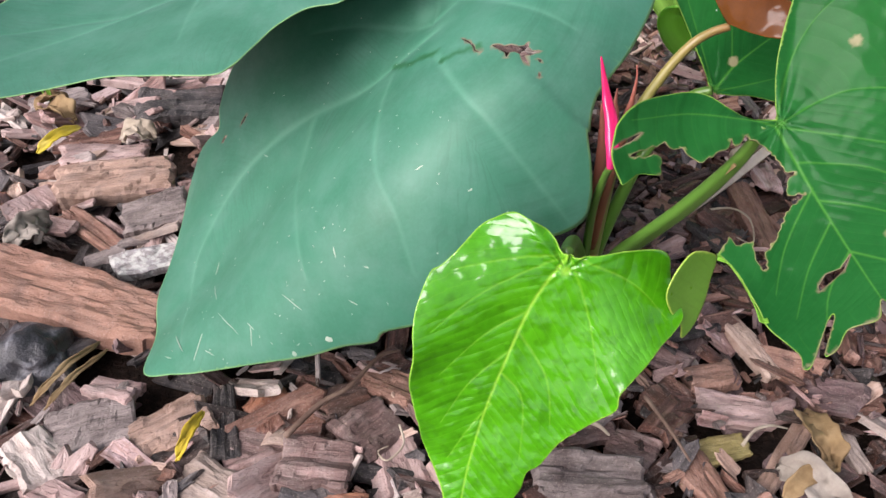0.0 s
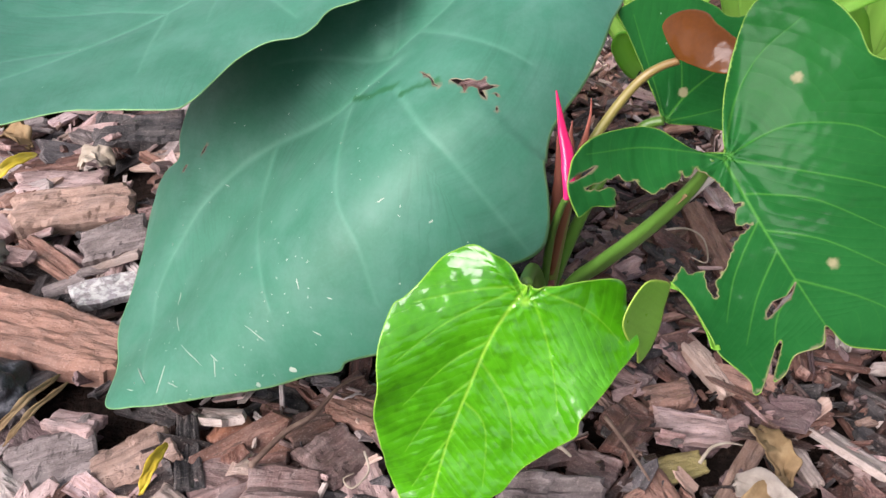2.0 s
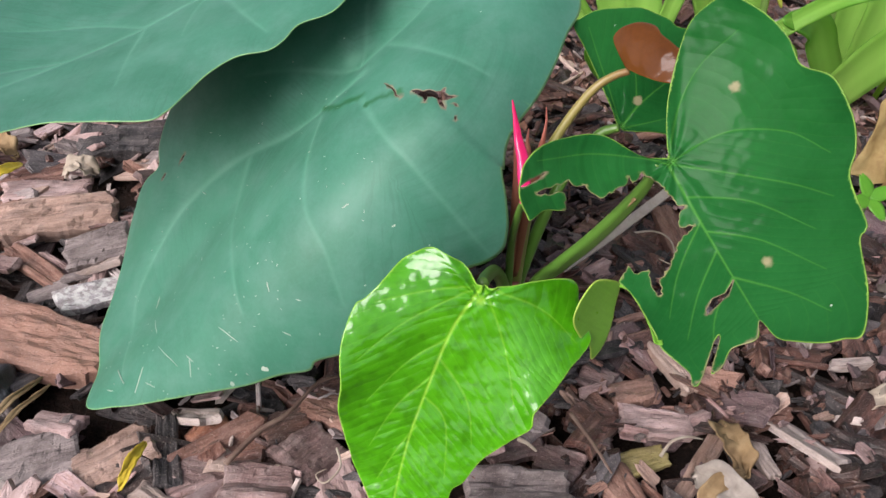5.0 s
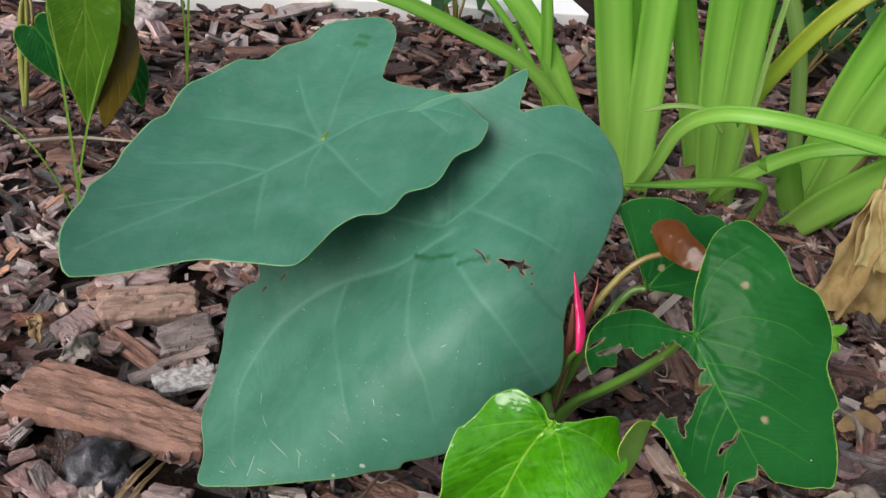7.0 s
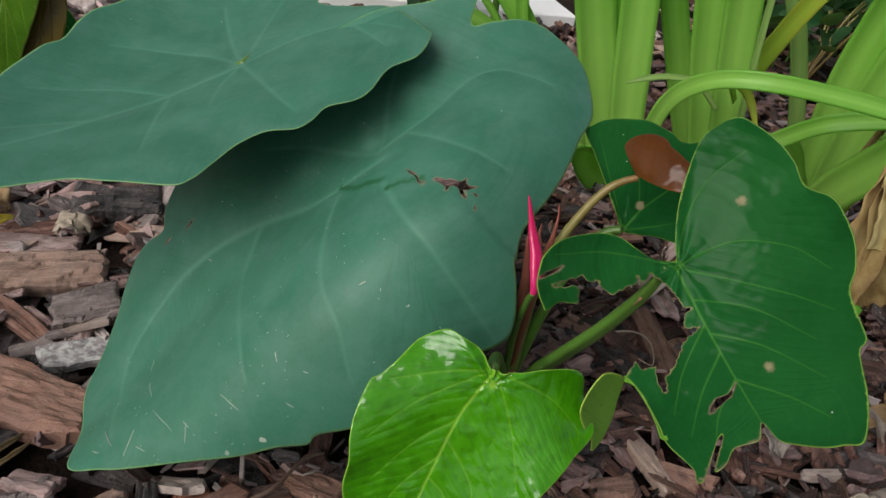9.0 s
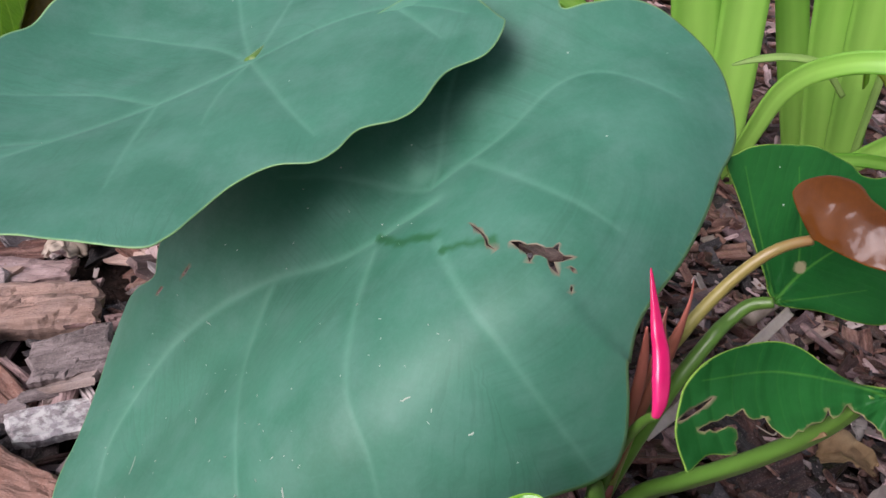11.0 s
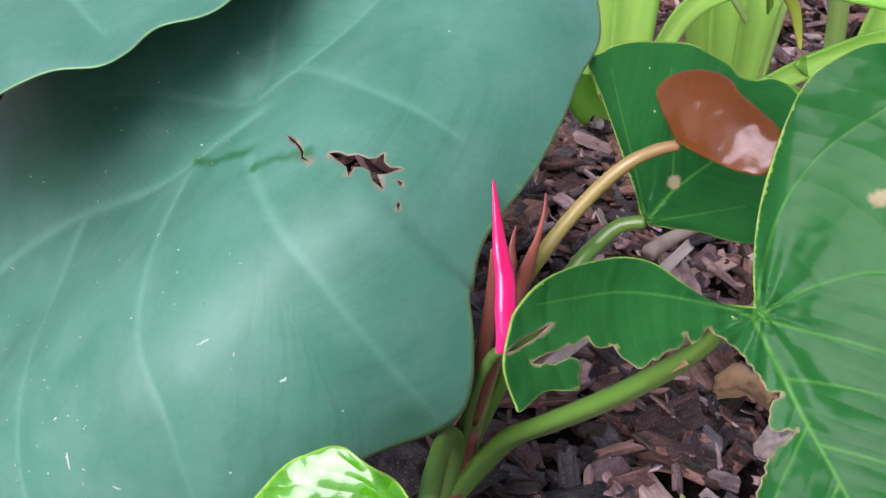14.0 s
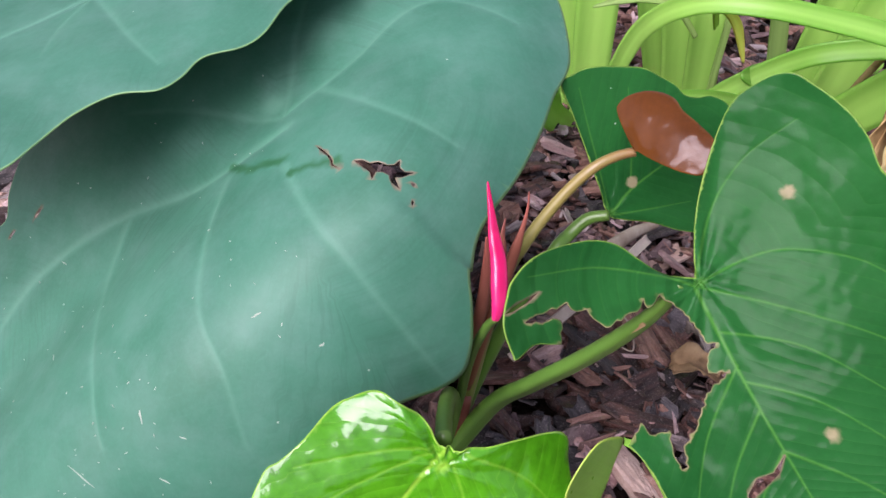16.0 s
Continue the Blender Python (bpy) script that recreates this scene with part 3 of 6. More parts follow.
SIDE_EDGE = [(-76, -20), (-88, -34), (-76, -46), (-23, -49), (34, -45), (77, -34), (122, -23), (154, -16), (192, 0), (217, 13), (253, 38), (209, 56), (146, 73), (51, 67), (-32, 42), (-76, 11), (-94, -10)]
FLAP_FRAME = ((0.135, 0.343, 0.239), (-0.4567, -0.5333, -0.7121), (0.866, -0.0831, -0.4931), (0.2039, -0.8418, 0.4998))
FLAP_EDGE = [(-1.8, 6.7), (3.1, -8.7), (9.8, -13.7), (21.9, -13.9), (31.4, -9.7), (36.9, 3.4), (39.2, 17.4), (45.3, 25.7), (34.7, 29.6), (21.1, 26.1), (9.0, 17.9), (0.6, 12.4)]


# ---- building helpers ----
def mesh_object(name, verts, faces, material=None, smooth=True):
    me = bpy.data.meshes.new(name)
    me.from_pydata([tuple(v) for v in verts], [], [tuple(f) for f in faces])
    if smooth:
        me.polygons.foreach_set("use_smooth", [True] * len(me.polygons))
    if material is not None:
        me.materials.append(material)
    return new(name, me)


def under(ob, parent, label=""):
    ob.parent = parent
    ob.matrix_parent_inverse = parent.matrix_world.inverted()
    return tagged(ob, label) if label else ob


def thing(name, x, y, z, label, category, group="", kind=""):
    ob = new(name)
    ob.empty_display_size = 0.02
    ob.location = (x, y, z)
    bpy.context.view_layer.update()
    return tagged(ob, label, category, group, kind)


def mask(ob, name, values):
    layer = ob.data.attributes.new(name, "FLOAT", "POINT")
    layer.data.foreach_set("value", np.asarray(values, np.float32))


def spline(points, per=6, closed=False):
    """A Catmull-Rom line through the points."""
    p = np.asarray(points, float)
    n = len(p)
    out = []
    for i in range(n if closed else n - 1):
        a, b, c, d = ((p[(i - 1) % n], p[i], p[(i + 1) % n], p[(i + 2) % n]) if closed
                      else (p[max(i - 1, 0)], p[i], p[i + 1], p[min(i + 2, n - 1)]))
        for k in range(per):
            t = k / per
            out.append(0.5 * (2 * b + (c - a) * t + (2 * a - 5 * b + 4 * c - d) * t * t + (3 * b - a - 3 * c + d) * t ** 3))
    if not closed:
        out.append(p[-1])
    return np.array(out)


def torn(points, rng, step=1.6, rough=0.8):
    """A ragged line through the points."""
    out = []
    for a, b in zip(points[:-1], points[1:]):
        a, b = np.array(a, float), np.array(b, float)
        k = max(1, int(np.linalg.norm(b - a) / step))
        side = np.array([-(b - a)[1], (b - a)[0]]) / max(1e-6, np.linalg.norm(b - a))
        for i in range(k):
            out.append(a + (b - a) * i / k + (side * rng.uniform(-rough, rough) if i else 0))
    out.append(np.array(points[-1], float))
    return np.array(out)


def inside(p, loop):
    """Which of the points p lie within the closed loop."""
    x, y = p[:, 0:1], p[:, 1:2]
    a, b = loop, np.roll(loop, -1, 0)
    cross = (a[:, 1] > y) != (b[:, 1] > y)
    at = (b[:, 0] - a[:, 0]) * (y - a[:, 1]) / (b[:, 1] - a[:, 1] + 1e-12) + a[:, 0]
    return (np.sum(cross & (x < at), 1) % 2) == 1


def far_from(p, line, closed=False):
    """Each point's distance from a line, and how far along the line its nearest place lies (0 to 1)."""
    a = line if closed else line[:-1]
    b = np.roll(line, -1, 0) if closed else line[1:]
    best, where = np.full(len(p), 1e9), np.zeros(len(p))
    for i, (s, e) in enumerate(zip(a, b)):
        d = e - s
        t = np.clip(((p - s) @ d) / max(1e-9, d @ d), 0, 1)
        r = np.hypot(*(p - s - t[:, None] * d).T)
        near = r < best
        best[near], where[near] = r[near], (i + t[near]) / len(a)
    return best, where


def bend(c, u, v):
    """The lift of a leaf's plane: a low polynomial, and a soft crease along the midrib."""
    c = tuple(c) + (0,) * (16 - len(c))
    return (c[0] + c[1] * u + c[2] * v + c[3] * u * u + c[4] * u * v + c[5] * v * v
            + c[6] * u ** 3 + c[7] * u * u * v + c[8] * u * v * v + c[9] * v ** 3
            + sum(c[10 + i] * u ** (4 - i) * v ** i for i in range(5))
            + c[15] * (np.sqrt((v + 0.1 * u) ** 2 + 0.018 ** 2) - 0.018))


def blade(name, frame_of, curve, loop, veins, material, spacing=3.0, holes=(), vein_width=1.2, rim_width=1.6,
          scars=(), tears=(), sink=0.0006, ripple=0.0, puff=0.0, thick=0.0006, extra=None, tear_width=0.5, minor=0.75, soft_veins=False):
    """A leaf's blade. loop, holes and veins lie in the leaf's own plane in millimetres, from the stalk's joint; curve lifts the plane."""
    from mathutils.geometry import delaunay_2d_cdt
    rng = np.random.default_rng(len(loop) * 7 + len(veins))
    loop = np.asarray(loop, float)
    rings = [loop] + [np.asarray(h, float) for h in holes]
    lines = [spline(v, 8) for v in veins]
    low, high = loop.min(0), loop.max(0)
    gx, gy = np.meshgrid(np.arange(low[0], high[0], spacing), np.arange(low[1], high[1], spacing * 0.87))
    gx = gx + (np.arange(gx.shape[0]) % 2)[:, None] * spacing / 2
    grid = np.c_[gx.ravel(), gy.ravel()] + rng.uniform(-0.2, 0.2, (gx.size, 2)) * spacing
    strips = []
    for i, l in enumerate(lines):
        k = max(2, int(np.sum(np.hypot(*np.diff(l, axis=0).T)) / (spacing * 0.6)))
        at = np.linspace(0, len(l) - 1, k)
        mid = np.c_[np.interp(at, np.arange(len(l)), l[:, 0]), np.interp(at, np.arange(len(l)), l[:, 1])]
        side = np.gradient(mid, axis=0)
        side = np.c_[-side[:, 1], side[:, 0]] / np.maximum(1e-6, np.hypot(*side.T))[:, None]
        w = vein_width * (1.0 if i == 0 else 0.75) * np.linspace(1, 0.45, k)[:, None]
        strips += [mid, mid + side * w, mid - side * w, mid + side * w * 2.2, mid - side * w * 2.2]
    tangent = np.roll(loop, -1, 0) - np.roll(loop, 1, 0)
    inward = np.c_[-tangent[:, 1], tangent[:, 0]] / np.maximum(1e-6, np.hypot(*tangent.T))[:, None]
    strips += [loop + inward * rim_width * 1.15, loop - inward * rim_width * 1.15]
    cloud = np.r_[grid, np.concatenate(strips)]
    keep = inside(cloud, loop)
    for h in rings[1:]:
        keep &= ~inside(cloud, h)
    cloud = cloud[keep]
    for r in rings:
        cloud = cloud[far_from(cloud, r, True)[0] > min(spacing * 0.3, rim_width)]
    for r in rings[1:]:
        way = np.roll(r, -1, 0) - np.roll(r, 1, 0)
        side = np.c_[-way[:, 1], way[:, 0]] / np.maximum(1e-6, np.hypot(*way.T))[:, None]
        fringe = np.r_[r + side * 0.65, r - side * 0.65]
        ok = inside(fringe, loop)
        for h in rings[1:]:
            ok &= ~inside(fringe, h) & (far_from(fringe, h, True)[0] > 0.45)
        cloud = np.r_[cloud, fringe[ok]]
    points, edges, start = [tuple(q) for q in cloud], [], len(cloud)
    for r in rings:
        points += [tuple(q) for q in r]
        edges += [(start + i, start + (i + 1) % len(r)) for i in range(len(r))]
        start += len(r)
    vs, _, fs, *_ = delaunay_2d_cdt([Vector(q) for q in points], edges, [], 0, 1e-5)
    p = np.array([(q.x, q.y) for q in vs])
    f = np.array([q[:] for q in fs if len(q) == 3])
    mid = p[f].mean(1)
    ok = inside(mid, loop)
    for h in rings[1:]:
        ok &= ~inside(mid, h)
    f = f[ok]
    used = np.unique(f)
    back = np.zeros(len(p), int)
    back[used] = np.arange(len(used))
    p, f = p[used], back[f]
    turn = np.cross(p[f[:, 1]] - p[f[:, 0]], p[f[:, 2]] - p[f[:, 0]])
    f[turn < 0] = f[turn < 0][:, ::-1]
    vein, near = np.zeros(len(p)), np.full(len(p), 1e9)
    for i, l in enumerate(lines):
        d, along = far_from(p, l)
        w = vein_width * (1.0 if i == 0 else 0.75) * (1 - 0.55 * along)
        shape = np.exp(-(d / (1.5 * w)) ** 2) if soft_veins else np.clip(1.6 - d / w, 0, 1)
        vein = np.maximum(vein, shape * (1 - 0.45 * along) * (1.0 if i == 0 else minor))
        near = np.minimum(near, d)
    vein = np.maximum(vein, np.clip(1.4 - np.hypot(*p.T) / (vein_width * 3.2), 0, 1) if veins else 0)
    edge = far_from(p, loop, True)[0]
    if lines:
        far, along = far_from(p, lines[0])
        side = along * np.sum(np.hypot(*np.diff(lines[0], axis=0).T)) - 0.75 * far
    else:
        far, side = np.abs(p[:, 1]), p[:, 0]
    u, v = p[:, 0] / 1000, p[:, 1] / 1000
    h = bend(curve, u, v) - sink * vein + puff * np.clip(near / 14, 0, 1)
    around = np.arctan2(p[:, 1], p[:, 0])
    h += ripple * np.exp(-edge / 9) * (np.sin(around * 9 + 1) + 0.6 * np.sin(around * 17))
    if extra is not None:
        h = h + extra(u, v)
    o, U, V, N = (np.array(a) for a in frame_of)
    places = o + u[:, None] * U + v[:, None] * V + h[:, None] * N
    ob = mesh_object(name, places, f, material)
    mask(ob, "vein", vein)
    mask(ob, "side", side)
    mask(ob, "far", far)
    mask(ob, "rim", np.clip(1.15 - edge / rim_width, 0, 1))
    spot = np.zeros(len(p))
    for line, w in scars:
        line = np.asarray(line, float)
        d = far_from(p, line)[0] if len(line) > 1 else np.hypot(*(p - line[0]).T)
        wob = np.array([noise.noise((a * 0.12, b * 0.12, w)) for a, b in p])
        spot = np.maximum(spot, np.clip((w * (1 + 0.9 * wob) - d) / 0.8, 0, 1))
    mask(ob, "scar", spot)
    rip = np.zeros(len(p))
    for line in [np.r_[h, h[:1]] for h in rings[1:]] + [np.asarray(t, float) for t in tears]:
        rip = np.maximum(rip, np.clip(1.2 - far_from(p, line)[0] / tear_width, 0, 1))
    mask(ob, "tear", rip)
    shell = ob.modifiers.new("thickness", "SOLIDIFY")
    shell.thickness, shell.offset = thick, -1
    return ob


def tube(name, points, radii, material, sides=12, per=6, flat=1.0, groove=0.0, cap=True):
    """A tapered stalk along a line."""
    line = spline(points, per)
    r = np.interp(np.linspace(0, 1, len(line)), np.linspace(0, 1, len(radii)), radii)
    verts, faces, along = [], [], []
    ref = Vector((0.3, -1, 0.2)).normalized()
    for i, c in enumerate(line):
        d = Vector(line[min(i + 1, len(line) - 1)] - line[max(i - 1, 0)]).normalized()
        a = (ref - d * ref.dot(d)).normalized()
        b = d.cross(a)
        for k in range(sides):
            t = 2 * math.pi * k / sides
            g = 1 - groove * max(0, math.cos(t)) ** 6
            verts.append(Vector(c) + (a * math.cos(t) * flat + b * math.sin(t)) * r[i] * g)
            along.append(i / (len(line) - 1))
    n = len(line)
    for i in range(n - 1):
        for k in range(sides):
            q = (k + 1) % sides
            faces.append((i * sides + k, i * sides + q, (i + 1) * sides + q, (i + 1) * sides + k))
    if cap:
        faces += [tuple(range(sides))[::-1], tuple(range((n - 1) * sides, n * sides))]
    ob = mesh_object(name, verts, faces, material)
    mask(ob, "along", along)
    return ob


def strap(name, points, width, material, facing=(-0.2, -1.0, 0.5), keel=0.22, point_end=True, thick=0.0025, twist=0.0, foot=0.75, crumple=0.0):
    """A long strap leaf along a line, channelled along its middle and tapering to its tip."""
    line = spline(points, 10)
    n, m = len(line), 9
    verts, faces, along, across = [], [], [], []
    face = Vector(facing).normalized()
    for i, c in enumerate(line):
        t = i / (n - 1)
        d = Vector(line[min(i + 1, n - 1)] - line[max(i - 1, 0)]).normalized()
        a = (face - d * face.dot(d)).normalized()
        b = d.cross(a)
        turn = Matrix.Rotation(twist * t, 3, d)
        a, b = turn @ a, turn @ b
        w = width / 2 * (foot + (1 - foot) * min(1, t * 4))
        if point_end:
            w *= min(1.0, (1.02 - t) * 3.2) ** 0.7
        for k in range(m):
            s = 2 * k / (m - 1) - 1
            lift = abs(s) ** 1.6 * keel * w + 0.02 * w * math.sin(t * 23 + s * 2)
            q = Vector(c) + b * s * w + a * lift
            if crumple:
                q += Vector([crumple * noise.noise(Vector((s * 3 + j * 9, t * 7, width * 90))) for j in range(3)])
            verts.append(q)
            along.append(t)
            across.append((s + 1) / 2)
    for i in range(n - 1):
        for k in range(m - 1):
            faces.append((i * m + k, i * m + k + 1, (i + 1) * m + k + 1, (i + 1) * m + k))
    ob = mesh_object(name, verts, faces, material)
    mask(ob, "along", along)
    mask(ob, "across", across)
    shell = ob.modifiers.new("thickness", "SOLIDIFY")
    shell.thickness, shell.offset = thick, 0
    return ob


# ---- ground ----
def ground_height(x, y):
    return 0.006 * noise.noise(Vector((x * 5, y * 5, 0))) + 0.004 * noise.noise(Vector((x * 17, y * 17, 3))) - 0.008


def build_ground():
    rings = np.r_[np.linspace(0, 1.6, 54), np.geomspace(1.7, 60, 26)]
    sides = 96
    verts, faces = [(0.1, 0.8, ground_height(0.1, 0.8) - 0.004)], []
    for r in rings[1:]:
        for k in range(sides):
            x, y = 0.1 + r * math.cos(2 * math.pi * k / sides), 0.8 + r * math.sin(2 * math.pi * k / sides)
            verts.append((x, y, ground_height(x, y) - 0.004))
    for k in range(sides):
        faces.append((0, 1 + k, 1 + (k + 1) % sides))
    for i in range(len(rings) - 2):
        for k in range(sides):
            a, b = 1 + i * sides, 1 + (i + 1) * sides
            q = (k + 1) % sides
            faces.append((a + k, b + k, b + q, a + q))
    return tagged(mesh_object("ground", verts, faces, MAT_SOIL), "dark damp soil under the bark mulch", "ground", "", "structure")


ground = build_ground()


def build_slab():
    bm = bmesh.new()
    bmesh.ops.create_cube(bm, size=1.0)
    bmesh.ops.scale(bm, vec=(3.4, 1.4, 0.13), verts=bm.verts)
    bmesh.ops.bevel(bm, geom=bm.edges[:], offset=0.004, segments=1, affect="EDGES")
    me = bpy.data.meshes.new("kerb")
    bm.to_mesh(me)
    bm.free()
    me.materials.append(MAT_WHITE)
    ob = new("kerb", me)
    way = math.atan2(0.30, 1.07)
    end = Vector((0.419, 1.898, -0.030))
    ob.matrix_world = (Matrix.Translation(end) @ Matrix.Rotation(way, 4, "Z")
                       @ Matrix.Translation((-1.7, 0.7, 0)))
    return tagged(ob, "white painted concrete slab edging the mulch bed", "kerb", "", "structure")


build_slab()


# ---- elephant-ear plant ----
def heel_roll(u, v):
    """The margin on the side of the heel turns down."""
    rim = np.where(u < 0, 0.152 + 0.3 * u, 0.158)
    return -6.5 * np.maximum(0, v - rim + 0.045) ** 2 * np.clip((0.115 - u) / 0.06, 0, 1)


def lime_curl(u, v):
    """Both lobes and the tip's sides bend back from the flat middle."""
    left = np.maximum(0, -0.86 * (v + 0.044) - 0.5 * (u - 0.052))
    right = np.maximum(0, 0.75 * (v - 0.036) - 0.66 * (u - 0.032))
    low = np.maximum(0, np.abs(v - 0.02 * u / 0.14) - 0.018) * (u > 0.11)
    return -16.0 * left ** 2 - 15.0 * right ** 2 - 8.0 * low ** 2 * np.clip((u - 0.11) / 0.02, 0, 1)


def bronze_fold(u, v):
    """The young leaf's upper side folds back along a ridge, and its tip turns away."""
    s = 0.55 * (u - 0.022) + 0.83 * (v - 0.008)
    return 0.0012 - 6.0 * s ** 2 - 30.0 * np.maximum(0, s - 0.004) ** 2 - 8.0 * np.maximum(0, u - 0.014) ** 2


def ear_plant():
    lower = thing("elephant_ear_leaf", -0.03, 0.62, 0.0, "broad blue-green elephant ear leaf with an eaten hole and pale scratches", "plant leaf", "elephant ear leaves")
    loop = spline(LOWER_EDGE, 14, True)
    under(blade("blade", LOWER_FRAME, LOWER_BEND, loop, LOWER_VEINS, MAT_EAR, 3.0, LOWER_HOLES, 2.5, 1.1,
                [([(40.3, 15.2), (36.2, 38.5), (28.3, 47.3), (19.6, 57.5)], 3.0), ([(22.7, 70.1), (17.0, 75.6), (12.3, 81.1), (5.5, 89.6)], 2.8)], (), 0.0005, 0.0, 0.001, extra=heel_roll, soft_veins=True), lower)
    under(tube("petiole", [(-0.022, 0.558, 0.255), (-0.018, 0.60, 0.245), (-0.01, 0.645, 0.19), (-0.02, 0.665, 0.1), (-0.03, 0.66, -0.01)],
               [0.006, 0.007, 0.008, 0.009, 0.011], MAT_STALK), lower)
    upper = thing("elephant_ear_leaf", -0.12, 0.76, 0.0, "broad blue-green elephant ear leaf held above another one", "plant leaf", "elephant ear leaves")
    loop = spline(UPPER_EDGE, 14, True)
    under(blade("blade", UPPER_FRAME, UPPER_BEND, loop, UPPER_VEINS, MAT_EAR, 3.2, (), 2.5, 1.1,
                [([(-122.0, -113.4), (-125.0, -103.4)], 4.0), ([(-137.2, -106.9), (-133.3, -119.0)], 3.5)], (), 0.0005, 0.0, 0.001, soft_veins=True), upper)
    under(tube("petiole", [(-0.145, 0.646, 0.269), (-0.13, 0.69, 0.265), (-0.115, 0.74, 0.21), (-0.115, 0.76, 0.1), (-0.12, 0.76, -0.01)],
               [0.006, 0.007, 0.008, 0.009, 0.011], MAT_STALK), upper)
    return lower, upper


EAR_LOWER, EAR_UPPER = ear_plant()


def side_ear():
    ob = thing("elephant_ear_leaf", 0.42, 0.30, 0.0, "upright blue-green elephant ear leaf seen by its edge", "plant leaf", "elephant ear leaves")
    under(blade("blade", SIDE_FRAME, (0, 0, 0, 0.4, 0, -1.2, 0, 0, 0, 0), spline(SIDE_EDGE, 5, True),
                [[(0, 0), (70, 8), (150, 22), (220, 34)], [(0, 0), (-40, -14), (-70, -26)], [(40, 4), (70, -14), (100, -16)], [(40, 4), (80, 34), (110, 55)]],
                MAT_EAR, 5.0), ob)
    o = SIDE_FRAME[0]
    under(tube("petiole", [o, (o[0] + 0.05, o[1] + 0.03, o[2] + 0.01), (0.36, 0.33, 0.42), (0.42, 0.31, 0.2), (0.42, 0.30, -0.01)],
               [0.005, 0.006, 0.008, 0.009, 0.011], MAT_STALK), ob)


side_ear()


# ---- anthurium ----
def anthurium():
    rng = np.random.default_rng(3)
    plant = thing("anthurium", 0.092, 0.478, 0.0, "anthurium with glossy lime and torn dark green leaves", "plant")
    # crown from which all stalks rise
    under(tube("crown", [(0.0980, 0.4820, -0.0100), (0.0978, 0.4749, 0.0502), (0.0980, 0.4680, 0.1000), (0.0965, 0.4621, 0.1356)],
               [0.013, 0.010, 0.007, 0.004], MAT_SHEATH, 14), plant, "fibrous reddish brown crown")
    lime = blade("lime_leaf", LIME_FRAME, LIME_BEND, spline(LIME_EDGE, 10, True), LIME_VEINS, MAT_LIME, 1.6, (), 0.8, 0.7, (), (), 0.0003, 0.0014, 0.0012, 0.0006, lime_curl, 0.5, 0.38)
    under(lime, plant, "young glossy lime green heart-shaped leaf")
    under(tube("petiole", [(0.0579, 0.3583, 0.2223), (0.0644, 0.3869, 0.2040), (0.0768, 0.4297, 0.1723), (0.0896, 0.4561, 0.1305), (0.0951, 0.4705, 0.0701)],
               [0.0038, 0.004, 0.0043, 0.005, 0.006], MAT_STALK), plant)
    ragged = torn(TORN_EDGE_B[:38], rng)
    loop = np.r_[spline(TORN_EDGE, 10), ragged, spline(TORN_EDGE_B[38:], 6)]
    deep = blade("torn_leaf", TORN_FRAME, TORN_BEND, loop, TORN_VEINS, MAT_DEEP, 1.6, TORN_HOLES, 0.65, 0.5,
                 [([(-18.2, 48.6)], 3.0), ([(76.1, 14.9)], 2.6)], [ragged, np.array(TORN_EDGE[24:35], float)], 0.0002, 0.0016, 0.0004)
    under(deep, plant, "glossy deep green leaf with an eaten, ragged side")
    flap = blade("curled_margin", FLAP_FRAME, (-0.018, -0.172, -0.697, 3.106, -0.405, 2.190), spline(FLAP_EDGE, 5, True), [], MAT_BACKSIDE, 2.0, (), 0.8, 1.0)
    under(flap, plant, "curled strip of leaf showing its pale underside")
    under(strap("strip", [(0.1383, 0.3608, 0.2254), (0.1417, 0.3516, 0.2305), (0.1461, 0.3378, 0.2297), (0.1485, 0.3237, 0.2283), (0.1486, 0.3103, 0.2275)], 0.005, MAT_BACKSIDE, (0.1, -0.85, 0.5), 0.3, False, 0.0006), plant, "thin green strip left beside the eaten part")
    under(tube("petiole", [(0.1560, 0.4004, 0.2837), (0.1514, 0.4044, 0.2620), (0.1439, 0.4121, 0.2367), (0.1343, 0.4249, 0.2056), (0.1221, 0.4393, 0.1728), (0.1112, 0.4541, 0.1390), (0.0991, 0.4705, 0.0701)],
               [0.003, 0.0045, 0.0055, 0.006, 0.0062, 0.0066, 0.008], MAT_STALK, 14, 6, 0.8, 0.35), plant)
    under(strap("dry_edge", [(0.1482, 0.4020, 0.2577), (0.1416, 0.4111, 0.2373), (0.1324, 0.4235, 0.2072), (0.1201, 0.4378, 0.1760)], 0.0028, MAT_STRAW, (-0.1, -0.7, 0.7), 0.2, True, 0.0008), plant, "dry pale edge along the stalk")
    rear = blade("rear_leaf", REAR_FRAME, REAR_BEND, spline(REAR_EDGE, 10, True), REAR_VEINS, MAT_DEEP, 1.8, (), 0.65, 0.5, [([(19.6, -5.2)], 3.4)], (), 0.0002, 0.001, 0.0004)
    under(rear, plant, "deep green leaf with a dry brown spot")
    under(tube("petiole", [(0.1584, 0.4980, 0.2509), (0.1484, 0.5009, 0.2448), (0.1396, 0.4979, 0.2346), (0.1319, 0.4910, 0.2282), (0.1171, 0.4793, 0.1999), (0.1033, 0.4720, 0.1408), (0.0970, 0.4702, 0.0801)],
               [0.003, 0.0036, 0.0038, 0.004, 0.0042, 0.005, 0.006], MAT_STALK), plant)
    young = blade("bronze_leaf", BRONZE_FRAME, BRONZE_BEND[:15], spline(BRONZE_EDGE, 6, True), [], MAT_BRONZE, 1.6, (), 0.8, 0.8, (), (), 0.0, 0.0, 0.0, 0.0008,
                  bronze_fold)
